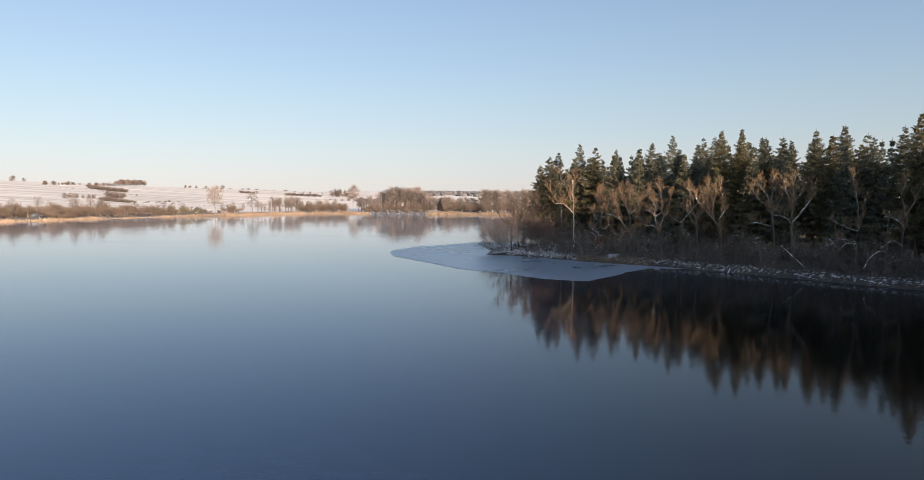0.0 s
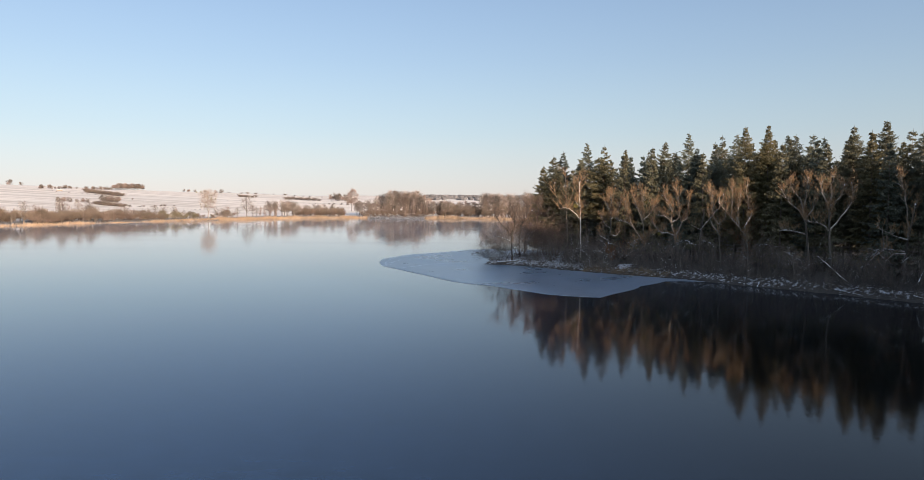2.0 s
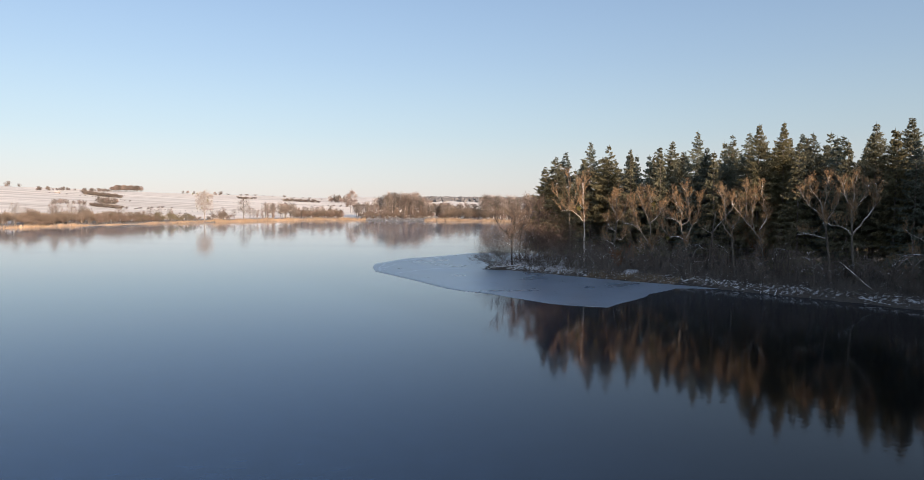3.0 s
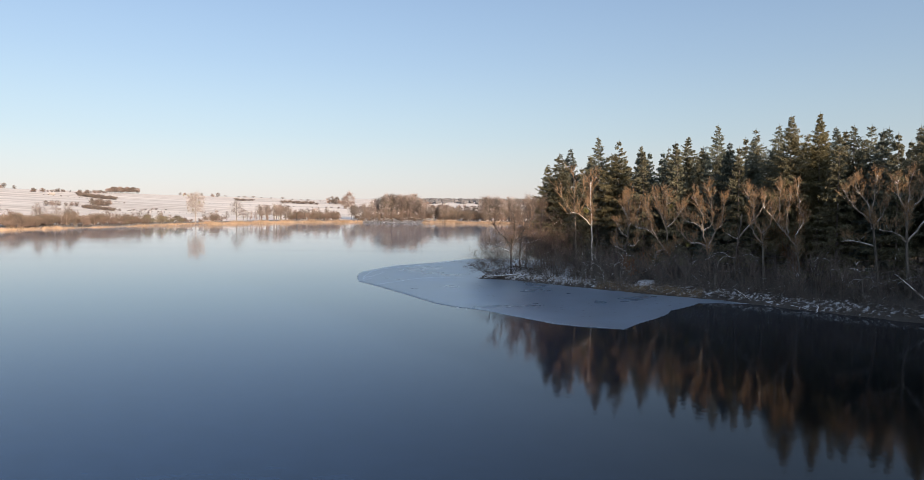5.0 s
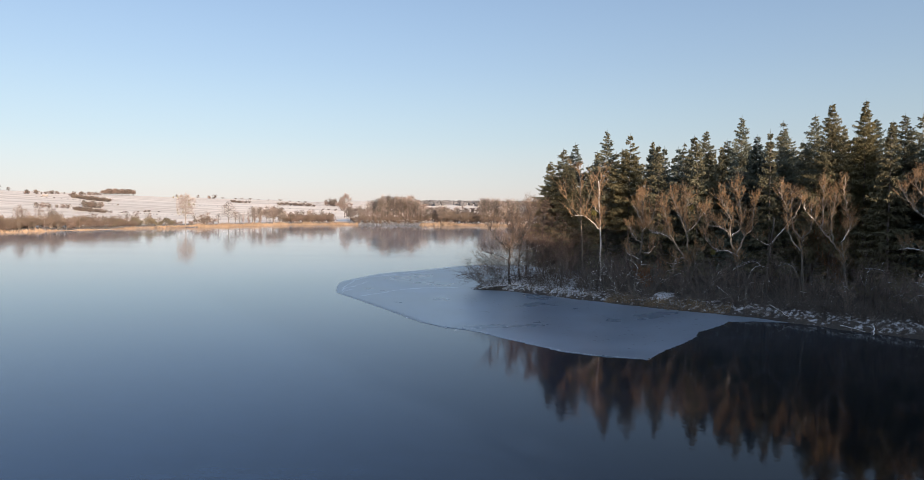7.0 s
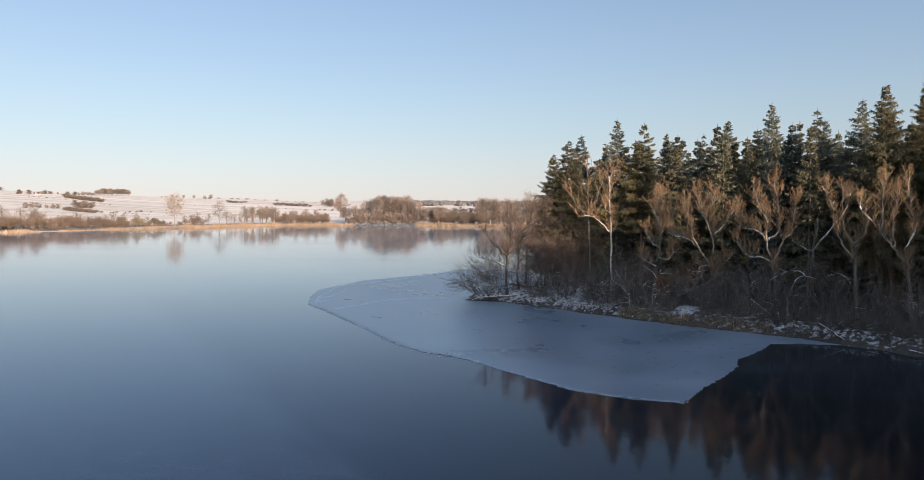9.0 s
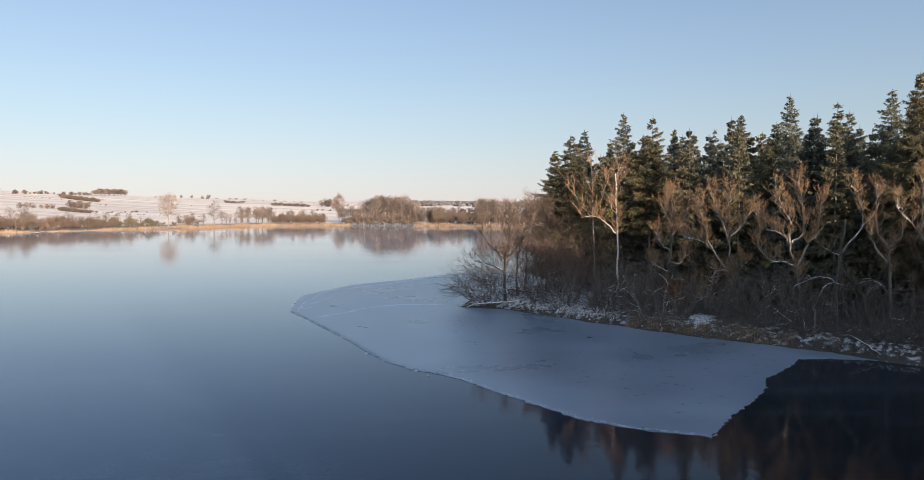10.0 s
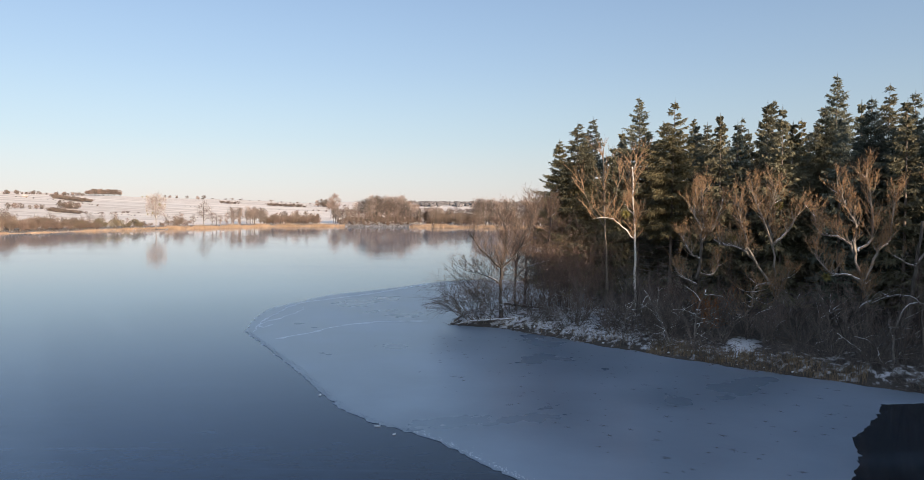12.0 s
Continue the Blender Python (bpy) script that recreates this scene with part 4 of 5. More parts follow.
for foot, trunk, limbs, seed, shoots in pollards:
    willows.append(stand(bare_tree("willow_tree", POLL, trunk, limbs, seed, M_WILLOW, shoots=int(shoots * 2.5), radius=0.23, group="willows on the shore", lower=0.32, depth=2, reach=1.7, upward=0.38, twig_w=0.025, density=1.3, spread=0.6, fine_bark=M_WILLOW_SHOOT, fine_r=0.037, trunk_bark=M_WILLOW_TRUNK), *foot, 0.0, 1.0, 0.95))

# a willow whose trunk has snapped off short, one live limb beside the break
stand(bare_tree("broken_willow", "old willow with a snapped pale trunk and one live limb", [(0, 0, 0), (0.1, 0, 5), (0.5, 0, 9.5), (0.9, 0, 14.2)],
                [[(0.4, 0, 9.2), (1.9, 0, 11.4), (3.0, 0.2, 13.2), (2.6, 0, 16.4), (1.4, 0, 19)], [(0.4, 0, 8.8), (-0.6, 0, 9.4), (-1.6, 0, 10.2)], [(3.0, 0.2, 13.2), (4.2, 0, 15.2), (4.8, 0, 18.2)]],
                27, M_WILLOW, None, 14, 2.0, 0.22, 0.42, 2, 0.6, 1.2, 0.021, "willows on the shore", M_WILLOW_SHOOT, fine_r=0.03, top=1.0, trunk_bark=M_WILLOW_TRUNK), 49.0, 154.1, 0.0, 1.0, 0.78)


def tuft(tree, places, seed):
    """Evergreen tufts of mistletoe lodged in a crown, at places in metres from the tree's foot."""
    rnd = random.Random(seed)
    for x, y, z, r in places:
        g = Geo()
        for _ in range(220):
            d = turn_of(rnd.uniform(0, 6.283), math.asin(rnd.uniform(-1, 1)))
            g.blade(d * r * 0.2, d * r * rnd.uniform(0.6, 1.05), 0.07, d.cross(Vector((rnd.gauss(0, 1), rnd.gauss(0, 1), rnd.gauss(0, 1)))).normalized())
        ball = part("mistletoe", g, M_OLIVE_TUFT, tree, "round tuft of olive-yellow mistletoe")
        ball.location = (x, y, z)


tuft(willows[0], ((-5.2, 0.2, 9.8, 0.7), (-0.4, 0.2, 13.3, 0.6)), 1)
tuft(willows[1], ((-3.9, 0.1, 6.5, 0.55),), 2)

birch = stand(bare_tree("birch_tree", "white-barked leafless birch with an arching side limb", [(0, 0, 0), (0, 0, 5), (-0.1, 0, 9.5), (-0.5, 0, 17)],
                [[(-0.1, 0, 8.8), (-1.6, 0, 10.2), (-3.0, 0.2, 11.2), (-5.0, 0, 11)], [(-0.2, 0, 11.5), (-1.4, 0, 12.8)], [(-0.5, 0, 16), (0.2, 0, 18)]], 41, M_BIRCH, M_TWIG_TAN, 14, 2.2, 0.165, fine_bark=M_TWIG_TAN), 27.8, 170.2)
stand(bare_tree("birch_tree", "slim pale birch with fine upright twigs", [(0, 0, 0), (0, 0, 6), (-0.3, 0, 12), (-0.6, 0, 19)],
                [[(-0.2, 0, 10), (-2, 0, 12.5), (-3.2, 0, 15.5)], [(-0.3, 0, 12), (1.2, 0, 14.5), (1.4, 0, 17)]], 42, M_BARK, M_TWIG_TAN, 7, 2.2, 0.14, fine_bark=M_TWIG_TAN), 25.4, 174.5)
tuft(birch, ((-1.3, -0.3, 11.6, 0.75),), 3)
ALDER = "dark leafless alder at the tip of the peninsula"
stand(bare_tree("alder_tree", ALDER, [(0, 0, 0), (0, 0, 4), (0.1, 0, 8)],
                [[(0, 0, 7.4), (-1.5, 0, 9), (-3, 0.3, 11), (-4, 0, 12.8)], [(0.1, 0, 8), (0.6, 0, 11), (0.2, 0.3, 14.6)], [(0.1, 0, 7.5), (2, 0, 9.5), (3.5, 0, 13), (4, 0, 15.5)], [(0, 0, 5), (-2, 0, 6.4), (-4.4, 0, 7)]], 43, M_ALDER_BARK, M_TWIG_ALDER, 28, 2.6, 0.26, density=1.2, twig_w=0.024, fine_r=0.03, lower=0.2), 12.6, 174.6, 0.0, 1.0, 0.84)
stand(bare_tree("alder_tree", ALDER, [(0, 0, 0), (0.1, 0, 5), (0.3, 0, 9)],
                [[(0.2, 0, 8), (-1.2, 0, 10), (-1.8, 0, 13.5)], [(0.3, 0, 9), (1, 0, 12), (1.1, 0, 16.5)]], 44, M_ALDER_BARK, M_TWIG_ALDER, 22, 2.4, 0.2, density=1.5, twig_w=0.024, fine_r=0.03), 16.1, 180.2, 0.0, 1.0, 0.8)
stand(bare_tree("alder_tree", ALDER, [(0, 0, 0), (0, 0, 4.5), (-0.1, 0, 10), (0.2, 0, 15.5)],
                [[(0, 0, 8), (1.2, 0, 10), (1.6, 0, 13)]], 45, M_ALDER_BARK, M_TWIG_ALDER, 20, 2.2, 0.17, density=1.5, twig_w=0.024, fine_r=0.03), 19.0, 178.0, 0.0, 1.0, 0.8)

stand(bare_tree("alder_tree", ALDER, [(0, 0, 0), (-0.1, 0, 4), (0.2, 0, 8.5)],
                [[(0.1, 0, 7), (-1.2, 0, 9), (-2.4, 0.2, 12.2)], [(0.2, 0, 8.5), (0.9, 0, 11), (2.4, 0, 14.2)], [(0, 0, 5), (1.6, 0, 6.6), (3.0, 0, 6.4)]], 46, M_ALDER_BARK, M_TWIG_ALDER, 22, 2.3, 0.18, density=1.5, twig_w=0.024, fine_r=0.03), 14.6, 176.6, 0.0, 1.0, 0.84)


def build_bush(name, label, seed, stems, tall, wide, twigs, bark, lean=(0, 0), depth=2, twig_w=0.03, density=1.0, upward=0.2, category="bush", group="", thick=1.0, low=0.1, spread=0.7):
    """A many-stemmed leafless shrub: fanning stems and a haze of twigs."""
    rnd = random.Random(seed)
    bush = thing(name, label, category, group)
    fine, tw = Geo(), Geo()
    for i in range(stems):
        g = Geo()
        az = rnd.uniform(0, 6.283)
        p = Vector((math.cos(az), math.sin(az), 0)) * wide * 0.15 * rnd.random() + Vector((0, 0, -0.2))
        d = (Vector((math.cos(az), math.sin(az), 0)) * wide / tall * 0.6 * rnd.uniform(0.2, 1.3) + Vector((lean[0], lean[1], 1))).normalized()
        shoot(fine, tw, p, d, tall * rnd.uniform(0.55, 1.0), (0.035 + 0.003 * tall) * thick, rnd, depth, upward, twig_w, spread, density, low, g)
        part("stem", g, bark, bush)
    part("branchwork", fine, bark, bush, kind="stuff")
    part("crown", tw, twigs, bush, "haze of fine leafless twigs", kind="stuff")
    return bush


def scatter(kinds, places, seed, s=(0.8, 1.2), sink=0.1):
    """Stands the kinds at the places, by turns; the first of each kind is the kind itself."""
    rnd = random.Random(seed)
    # the open snow patch behind the bank stays clear
    places = [p for p in places if math.hypot((p[0] - 33.9) / 1.8, (p[1] - 154.6) / 2.6) > 1]
    for i, p in enumerate(places):
        x, y = p[0], p[1]
        k = i % len(kinds)
        f = p[2] if len(p) > 2 else rnd.uniform(*s)
        m = placed(x, y, float(height(x, y)) - sink, rnd.uniform(0, 6.28), f * rnd.uniform(0.9, 1.1), f)
        if i < len(kinds):
            kinds[k].matrix_basis = m
        else:
            copy_thing(kinds[k], m).matrix_basis = m


def along(points, step, seed, off=(0.0, 0.0)):
    """Places along a line of points, at uneven steps and to its left by off."""
    rnd = random.Random(seed)
    out = []
    for (ax, ay), (bx, by) in zip(points, points[1:]):
        L = math.hypot(bx - ax, by - ay)
        nx, ny = -(by - ay) / L, (bx - ax) / L
        s = rnd.uniform(0, step)
        while s < L:
            o = rnd.uniform(*off)
            out.append((ax + (bx - ax) * s / L + nx * o, ay + (by - ay) * s / L + ny * o))
            s += step * rnd.uniform(0.6, 1.4)
    return out


SHORE = LAKE[:19]
# the thicket that leans out over the ice at the peninsula's tip
tip_bush = [build_bush("shrub", "bare brown thicket leaning out over the ice", 51 + i, 20, t_, w_, M_TWIG_ALDER, M_DARK_BARK, (l_, -0.1), density=1.5, upward=-0.03, twig_w=0.027, thick=0.66, spread=0.9) for i, (t_, w_, l_) in enumerate(((6.4, 10.0, -0.3), (5.6, 10.0, -0.3), (6.0, 9.0, -0.1), (6.5, 9.0, -0.2), (5.4, 9.0, 0.1)))]
for b, (x, y) in zip(tip_bush, [(10.2, 174.8), (8.6, 177.0), (13.8, 175.4), (11.6, 178.6), (16.4, 173.4)]):
    stand(b, x, y)
scatter([build_bush("tall_shrub", "tall russet-twigged leafless shrub at the wood's edge", 151 + i, 11, 7.6, 5.6, M_TWIG_RUSSET, M_RUST_STEM, group="tall shrubs at the tip", density=1.7, upward=0.0, thick=0.7, twig_w=0.028, low=0.42, spread=1.0) for i in range(2)],
        [(16.8, 176.4, 0.8), (18.8, 177.2, 0.95), (21.0, 176.4, 1.05), (23.2, 175.2, 1.0), (20.2, 180.0, 0.95), (20.5, 173.0, 0.8), (29.5, 169.5, 0.6)], 152)
bush_kinds = [build_bush("shrub", "bare brown shrub with a haze of fine twigs on the bank", 54 + i, 9, 4.4, 5.2, (M_TWIG_BROWN, M_TWIG_RUST, M_TWIG_BROWN, M_TWIG_GREY)[i], M_DARK_BARK, group="shrubs on the bank", density=1.4, upward=0.12, twig_w=0.028) for i in range(4)]
scatter(bush_kinds, [(x, y, 0.45) for x, y in along(SHORE[3:8], 4.0, 67, (0.4, 1.6))] + along(SHORE[2:8], 3.4, 61, (1.6, 4.5)) + along(SHORE[3:], 1.9, 65, (2.8, 8.0)) + along(SHORE[4:], 2.4, 66, (8.0, 16.0)), 62, (0.6, 1.1))
scrub = [build_bush("bank_scrub", "low dark leafless scrub on the snowy bank", 271 + i, 9, 1.9, 2.6, M_TWIG_BROWN, M_DARK_BARK, group="scrub on the bank", density=1.2, upward=0.05, twig_w=0.022, thick=0.6) for i in range(3)]
scatter(scrub, along(SHORE[2:], 0.75, 272, (0.3, 3.6)), 273, (0.45, 1.15))
# slim dark stems with level twigs along the open bank
slim_stems = [build_bush("alder_sapling", "slim dark alder sapling with level bare twigs on the bank", 261 + i, 2, 8.0, 1.8, M_TWIG_BROWN, M_ALDER_BARK, group="alder saplings on the bank", density=1.5, upward=0.02, twig_w=0.026, thick=0.8) for i in range(3)]
scatter(slim_stems, along(SHORE[4:], 1.9, 262, (1.2, 6.0)) + [(x, y, 0.42) for x, y in along(SHORE[7:16], 1.0, 264, (0.3, 2.4))], 263, (0.5, 1.05))
sapling_kinds = [build_bush("sapling_clump", "clump of tall thin leafless saplings with russet twigs", 58 + i, 5, 9.5, 3.6, M_TWIG_RUST, M_RUST_STEM, group="saplings at the wood's edge", upward=0.3, density=1.7, thick=0.75, twig_w=0.024) for i in range(2)]
scatter(sapling_kinds, [(19.5, 174.5, 0.8), (20.5, 177.5, 0.85), (23.0, 174.5, 0.8), (17.2, 173.4, 0.65), (22.5, 177, 0.85), (25.5, 176, 0.8), (36, 163, 0.8), (57, 143, 0.8)] + along(SHORE[3:], 10.0, 63, (10, 15)), 64, (0.5, 0.8))
rust_bush = build_bush("young_beech", "young beech still holding withered copper leaves", 59, 8, 4.0, 3.6, M_LEAF, M_DARK_BARK, density=1.6, twig_w=0.07)
stand(rust_bush, 32.6, 160.2)


# a taller beech back among the spruces
stand(build_bush("young_beech", "young beech still holding withered copper leaves", 69, 7, 11.0, 6.0, M_LEAF, M_DARK_BARK, density=1.5, twig_w=0.07, thick=0.8), 58.5, 152.0)
# ---------------------------------------------------------------- the far side of the lake
def twig_cloud(g, rnd, centre, size, count, length, width, up=0.5):
    """Slivers fanning outward and up through an uneven rounded crown."""
    for _ in range(count):
        d = turn_of(rnd.uniform(0, 6.283), math.asin(rnd.uniform(-0.55, 1.0)))
        q = Vector(centre) + Vector((d.x * size[0], d.y * size[1], d.z * size[2])) * rnd.uniform(0.15, 0.95)
        e = (d + Vector((rnd.gauss(0, 0.35), rnd.gauss(0, 0.35), up + rnd.gauss(0, 0.3)))).normalized()
        g.blade(q, q + e * length * rnd.uniform(0.5, 1.2), width, e.cross(Vector((rnd.gauss(0, 1), rnd.gauss(0, 1), rnd.gauss(0, 1)))).normalized())


def far_kinds(name, label, group, seed, n, tall, wide, twigs, stems=5, count=420, width=0.3, bark=None, up=0.5):
    """Shrubs seen from far off: a few stems, and a crown of lobes full of twigs down to the ground."""
    kinds = []
    for i in range(n):
        rnd = random.Random(seed + i)
        bush = thing(name, label, "bush" if tall < 9 else "tree", group)
        g = Geo()
        for _ in range(stems):
            a = rnd.uniform(0, 6.283)
            r = wide * rnd.uniform(0.05, 0.3)
            g.tube([(0.3 * math.cos(a), 0.3 * math.sin(a), -0.3), (r * 0.5 * math.cos(a), r * 0.5 * math.sin(a), tall * 0.4), (r * math.cos(a), r * math.sin(a), tall * rnd.uniform(0.7, 0.95))], [0.16, 0.1, 0.03], 4)
        part("branchwork", g, bark or M_DARK_BARK, bush, kind="stuff")
        crown = Geo()
        lobes = 10
        for k in range(lobes):
            a, r = rnd.uniform(0, 6.283), wide * 0.32 * math.sqrt(rnd.random())
            z = tall * rnd.uniform(0.06, 0.66)
            twig_cloud(crown, rnd, (r * math.cos(a), r * math.sin(a), z), (wide * 0.24, wide * 0.24, tall * 0.22), count // lobes, tall * 0.17, width, up)
        part("crown", crown, twigs[i % len(twigs)], bush, "haze of fine twigs", kind="stuff")
        kinds.append(bush)
    return kinds


def belt(a, b, count, depth, sizes, seed):
    """Places between a and b, spread inland (away from the lake) over the depth, with sizes."""
    rnd = random.Random(seed)
    out = []
    L = math.hypot(b[0] - a[0], b[1] - a[1])
    nx, ny = -(b[1] - a[1]) / L, (b[0] - a[0]) / L
    for i in range(count):
        k = (i + rnd.random()) / count
        o = rnd.uniform(*depth)
        out.append((a[0] + (b[0] - a[0]) * k + nx * o, a[1] + (b[1] - a[1]) * k + ny * o, rnd.uniform(*sizes)))
    return out


thicket = far_kinds("far_thicket", "brown leafless thicket along the far shore", "thickets on the far shore", 100, 3, 10.0, 11.0, [M_FAR_BROWN, M_FAR_BROWN, M_FAR_RED], 6, 900, 0.15)
scatter(thicket, belt((-300, 325), (-272, 400), 26, (4, 22), (0.8, 1.2), 1) + belt((-272, 402), (-241, 504), 92, (3, 24), (0.6, 1.1), 2) + [(-247, 512, 0.85), (-249, 515, 0.8), (-239, 512, 0.5)] + belt((-243, 500), (-224, 534), 20, (2, 13), (0.55, 0.95), 46)
        + belt((-156, 664), (-114, 682), 30, (4, 14), (0.7, 1.1), 3) + belt((-100, 686), (-28, 672), 76, (1.5, 13), (0.28, 0.6), 4) + belt((-98, 680.5), (-32, 668), 66, (0.5, 9), (0.2, 0.46), 44) + belt((-26, 669), (16, 654), 20, (4, 16), (0.9, 1.35), 5)
        + belt((16, 654), (150, 622), 40, (5, 22), (0.8, 1.3), 6) + belt((-210, 562), (-192, 594), 8, (3, 8), (0.35, 0.6), 7) + [(-200, 597, 0.8), (-203, 601, 0.9), (-197, 604, 0.7)], 111)
olive = far_kinds("far_evergreen_bush", "rounded olive-green bush on the far shore", "evergreen bushes on the far shore", 110, 2, 6.5, 8.5, [M_PINE], 3, 900, 0.24)
scatter(olive, belt((-236, 516), (-210, 562), 15, (3, 8), (0.5, 1.25), 8), 112)
slim = far_kinds("far_birch", "slim pale birch on the far shore", "birches on the far shore", 115, 2, 12.0, 3.5, [M_FAR_RED, M_TWIG_GREY], 2, 320, 0.10, M_TWIG_PALE, 0.8)
scatter(slim, [(-262, 472, 1.0), (-256, 492, 0.95), (-222, 548, 0.9), (-180, 626, 0.9), (-177, 630, 1.0), (-173, 634, 0.85), (-170, 640, 0.9)] + belt((-94, 690), (-30, 674), 46, (2, 12), (0.6, 1.0), 9) + belt((-96, 681), (-34, 669), 26, (1, 9), (0.45, 0.8), 45) + belt((-250, 470), (-236, 512), 5, (4, 10), (0.5, 0.8), 10), 113)


def far_tree(seed, tall, wide, twigs, label, group="", bark=None, count=800, fine_w=0.13):
    """A full-grown leafless tree seen from far off."""
    rnd = random.Random(seed)
    tree = thing("bare_tree", label, "tree", group)
    g = Geo()
    limb(g, [(0, 0, -0.4), (0.2, 0, tall * 0.3), (0, 0, tall * 0.9)], 0.42, 0.08, 6, 3, rnd, 0.1)
    part("trunk", g, bark or M_BARK, tree)
    crown, lg = Geo(), Geo()
    for i in range(12):
        az = i * 2.4 + rnd.uniform(-0.4, 0.4)
        k = (i + 0.5) / 12
        z0 = tall * (0.16 + 0.55 * k)
        r = wide * 0.5 * rnd.uniform(0.45, 0.8) * math.sqrt(max(0.15, 1.0 - (k - 0.25) ** 2 * 1.6))
        end = (r * math.cos(az), r * math.sin(az), z0 + tall * rnd.uniform(0.10, 0.22))
        limb(lg, [(0, 0, z0), (end[0] * 0.5, end[1] * 0.5, z0 + tall * 0.09), end], 0.2, 0.05, 4, 2, rnd, 0.1)
        twig_cloud(crown, rnd, (end[0] * 0.9, end[1] * 0.9, end[2]), (wide * 0.2, wide * 0.2, tall * 0.13), int(count / 12), tall * 0.11, fine_w, 0.45)
    part("branchwork", lg, bark or M_BARK, tree, kind="stuff")
    part("crown", crown, twigs, tree, "haze of fine twigs", kind="stuff")
    return tree


FAR_TREE = "tall leafless tree in the wood on the far bank"
far_trees = [far_tree(81, 20, 12, M_TWIG_GREY, FAR_TREE, "trees on the far bank"), far_tree(82, 20, 11, M_TWIG_BROWN, FAR_TREE, "trees on the far bank"), far_tree(83, 20, 9, M_TWIG_PALE, FAR_TREE, "trees on the far bank")]
scatter(far_trees, belt((-110, 690), (-88, 688), 14, (3, 34), (0.5, 0.8), 20) + belt((-88, 689), (-72, 686), 14, (4, 45), (0.75, 1.05), 221) + belt((-76, 687), (-50, 682), 32, (4, 45), (0.95, 1.22), 21) + belt((-52, 682), (-40, 678), 10, (6, 40), (0.8, 1.05), 222) + belt((-42, 679), (-8, 668), 26, (6, 40), (0.5, 0.82), 22)
        + belt((14, 658), (44, 650), 18, (5, 24), (1.0, 1.25), 23) + belt((44, 650), (150, 626), 40, (5, 30), (0.95, 1.2), 24) + belt((-170, 644), (-152, 668), 20, (5, 14), (0.55, 0.82), 25)
        + belt((-150, 674), (-120, 684), 6, (5, 14), (0.45, 0.65), 26) + belt((-26, 672), (14, 658), 12, (8, 26), (0.55, 0.85), 27) + belt((-44, 677), (-14, 667), 14, (2, 12), (0.5, 0.8), 227), 84)
old_poplar = stand(far_tree(85, 25, 16, M_TWIG_PALE, "big pale old poplar hung with mistletoe on the far shore", "", M_WILLOW, 2400, 0.12), -206, 571)
mist = random.Random(4)
for _ in range(16):
    g = Geo()
    for _ in range(60):
        d = turn_of(mist.uniform(0, 6.3), mist.uniform(-1.5, 1.5))
        g.blade(d * 0.1, d * 0.75, 0.3, d.orthogonal().normalized())
    ball = part("mistletoe", g, M_MISTLETOE, old_poplar, "round tuft of yellow-green mistletoe")
    ball.location = (mist.gauss(0, 3.4), mist.gauss(0, 2.5), mist.uniform(9, 22))
stand(far_tree(86, 19, 15, M_FAR_BROWN, "broad leafless tree above the far reeds"), -186, 607)
stand(far_tree(87, 30, 20, M_TWIG_GREY, "broad leafless tree in the fields beyond the lake", "", None, 3600, 0.14), -144, 905)

# hedges and field trees on the snowy hill
hedge = far_kinds("hedge_shrub", "dark leafless hedge shrub on the snowy hill", "hedges on the hill", 120, 3, 4.0, 7.5, [M_HEDGE], 2, 320, 0.36)
field = []
for line, step, size in (([(-663, 1222), (-593, 1156), (-548, 1120)], 3.6, (1.3, 2.2)), ([(-444, 843), (-411, 817), (-388, 814)], 2.6, (0.9, 1.4)), ([(-384, 818), (-378, 849), (-375, 877), (-364, 897)], 9.0, (0.35, 0.8)),
                         ([(-475, 1460), (-438, 1414), (-427, 1440)], 6.0, (0.9, 1.6)), ([(-344, 1341), (-328, 1363), (-308, 1345), (-270, 1330)], 5.0, (1.0, 2.0)), ([(-600, 1650), (-420, 1690), (-250, 1760)], 22.0, (0.7, 1.6)),
                         ([(-230, 1180), (-120, 1190)], 9.0, (0.8, 1.7)), ([(-120, 1000), (10, 960), (160, 950)], 8.0, (1.0, 2.2)), ([(-60, 1400), (200, 1380)], 12.0, (1.0, 2.5)), ([(-372, 830), (-300, 822), (-236, 836)], 5.0, (0.16, 0.4)), ([(-700, 1180), (-600, 1130), (-470, 1000)], 13.0, (0.25, 0.6)), ([(-420, 1150), (-300, 1180), (-240, 1175)], 10.0, (0.2, 0.55))):
    field += [(x, y, random.Random(int(x * 7 + y)).uniform(*size)) for x, y in along(line, step, int(line[0][1]), (-3, 3))]
scatter(hedge, field, 121)
grove = far_kinds("field_tree", "leafless tree on the snowy hill", "trees on the hill", 125, 3, 9.0, 9.0, [M_TWIG_GREY, M_HEDGE, M_TWIG_BROWN], 3, 320, 0.45)
ridge_places = belt((-760, 1240), (-744, 1330), 18, (-6, 6), (0.5, 1.1), 32) + belt((-712, 1310), (-706, 1390), 14, (-6, 6), (0.5, 1.0), 33)
ridge_places += belt((-467, 900), (-446, 905), 9, (-4, 4), (0.9, 1.25), 34) + [(-483, 836, 0.9), (-481, 843, 1.0), (-479, 849, 0.9), (-472, 856, 0.6), (-465, 855, 0.85), (-461, 857, 0.8)]
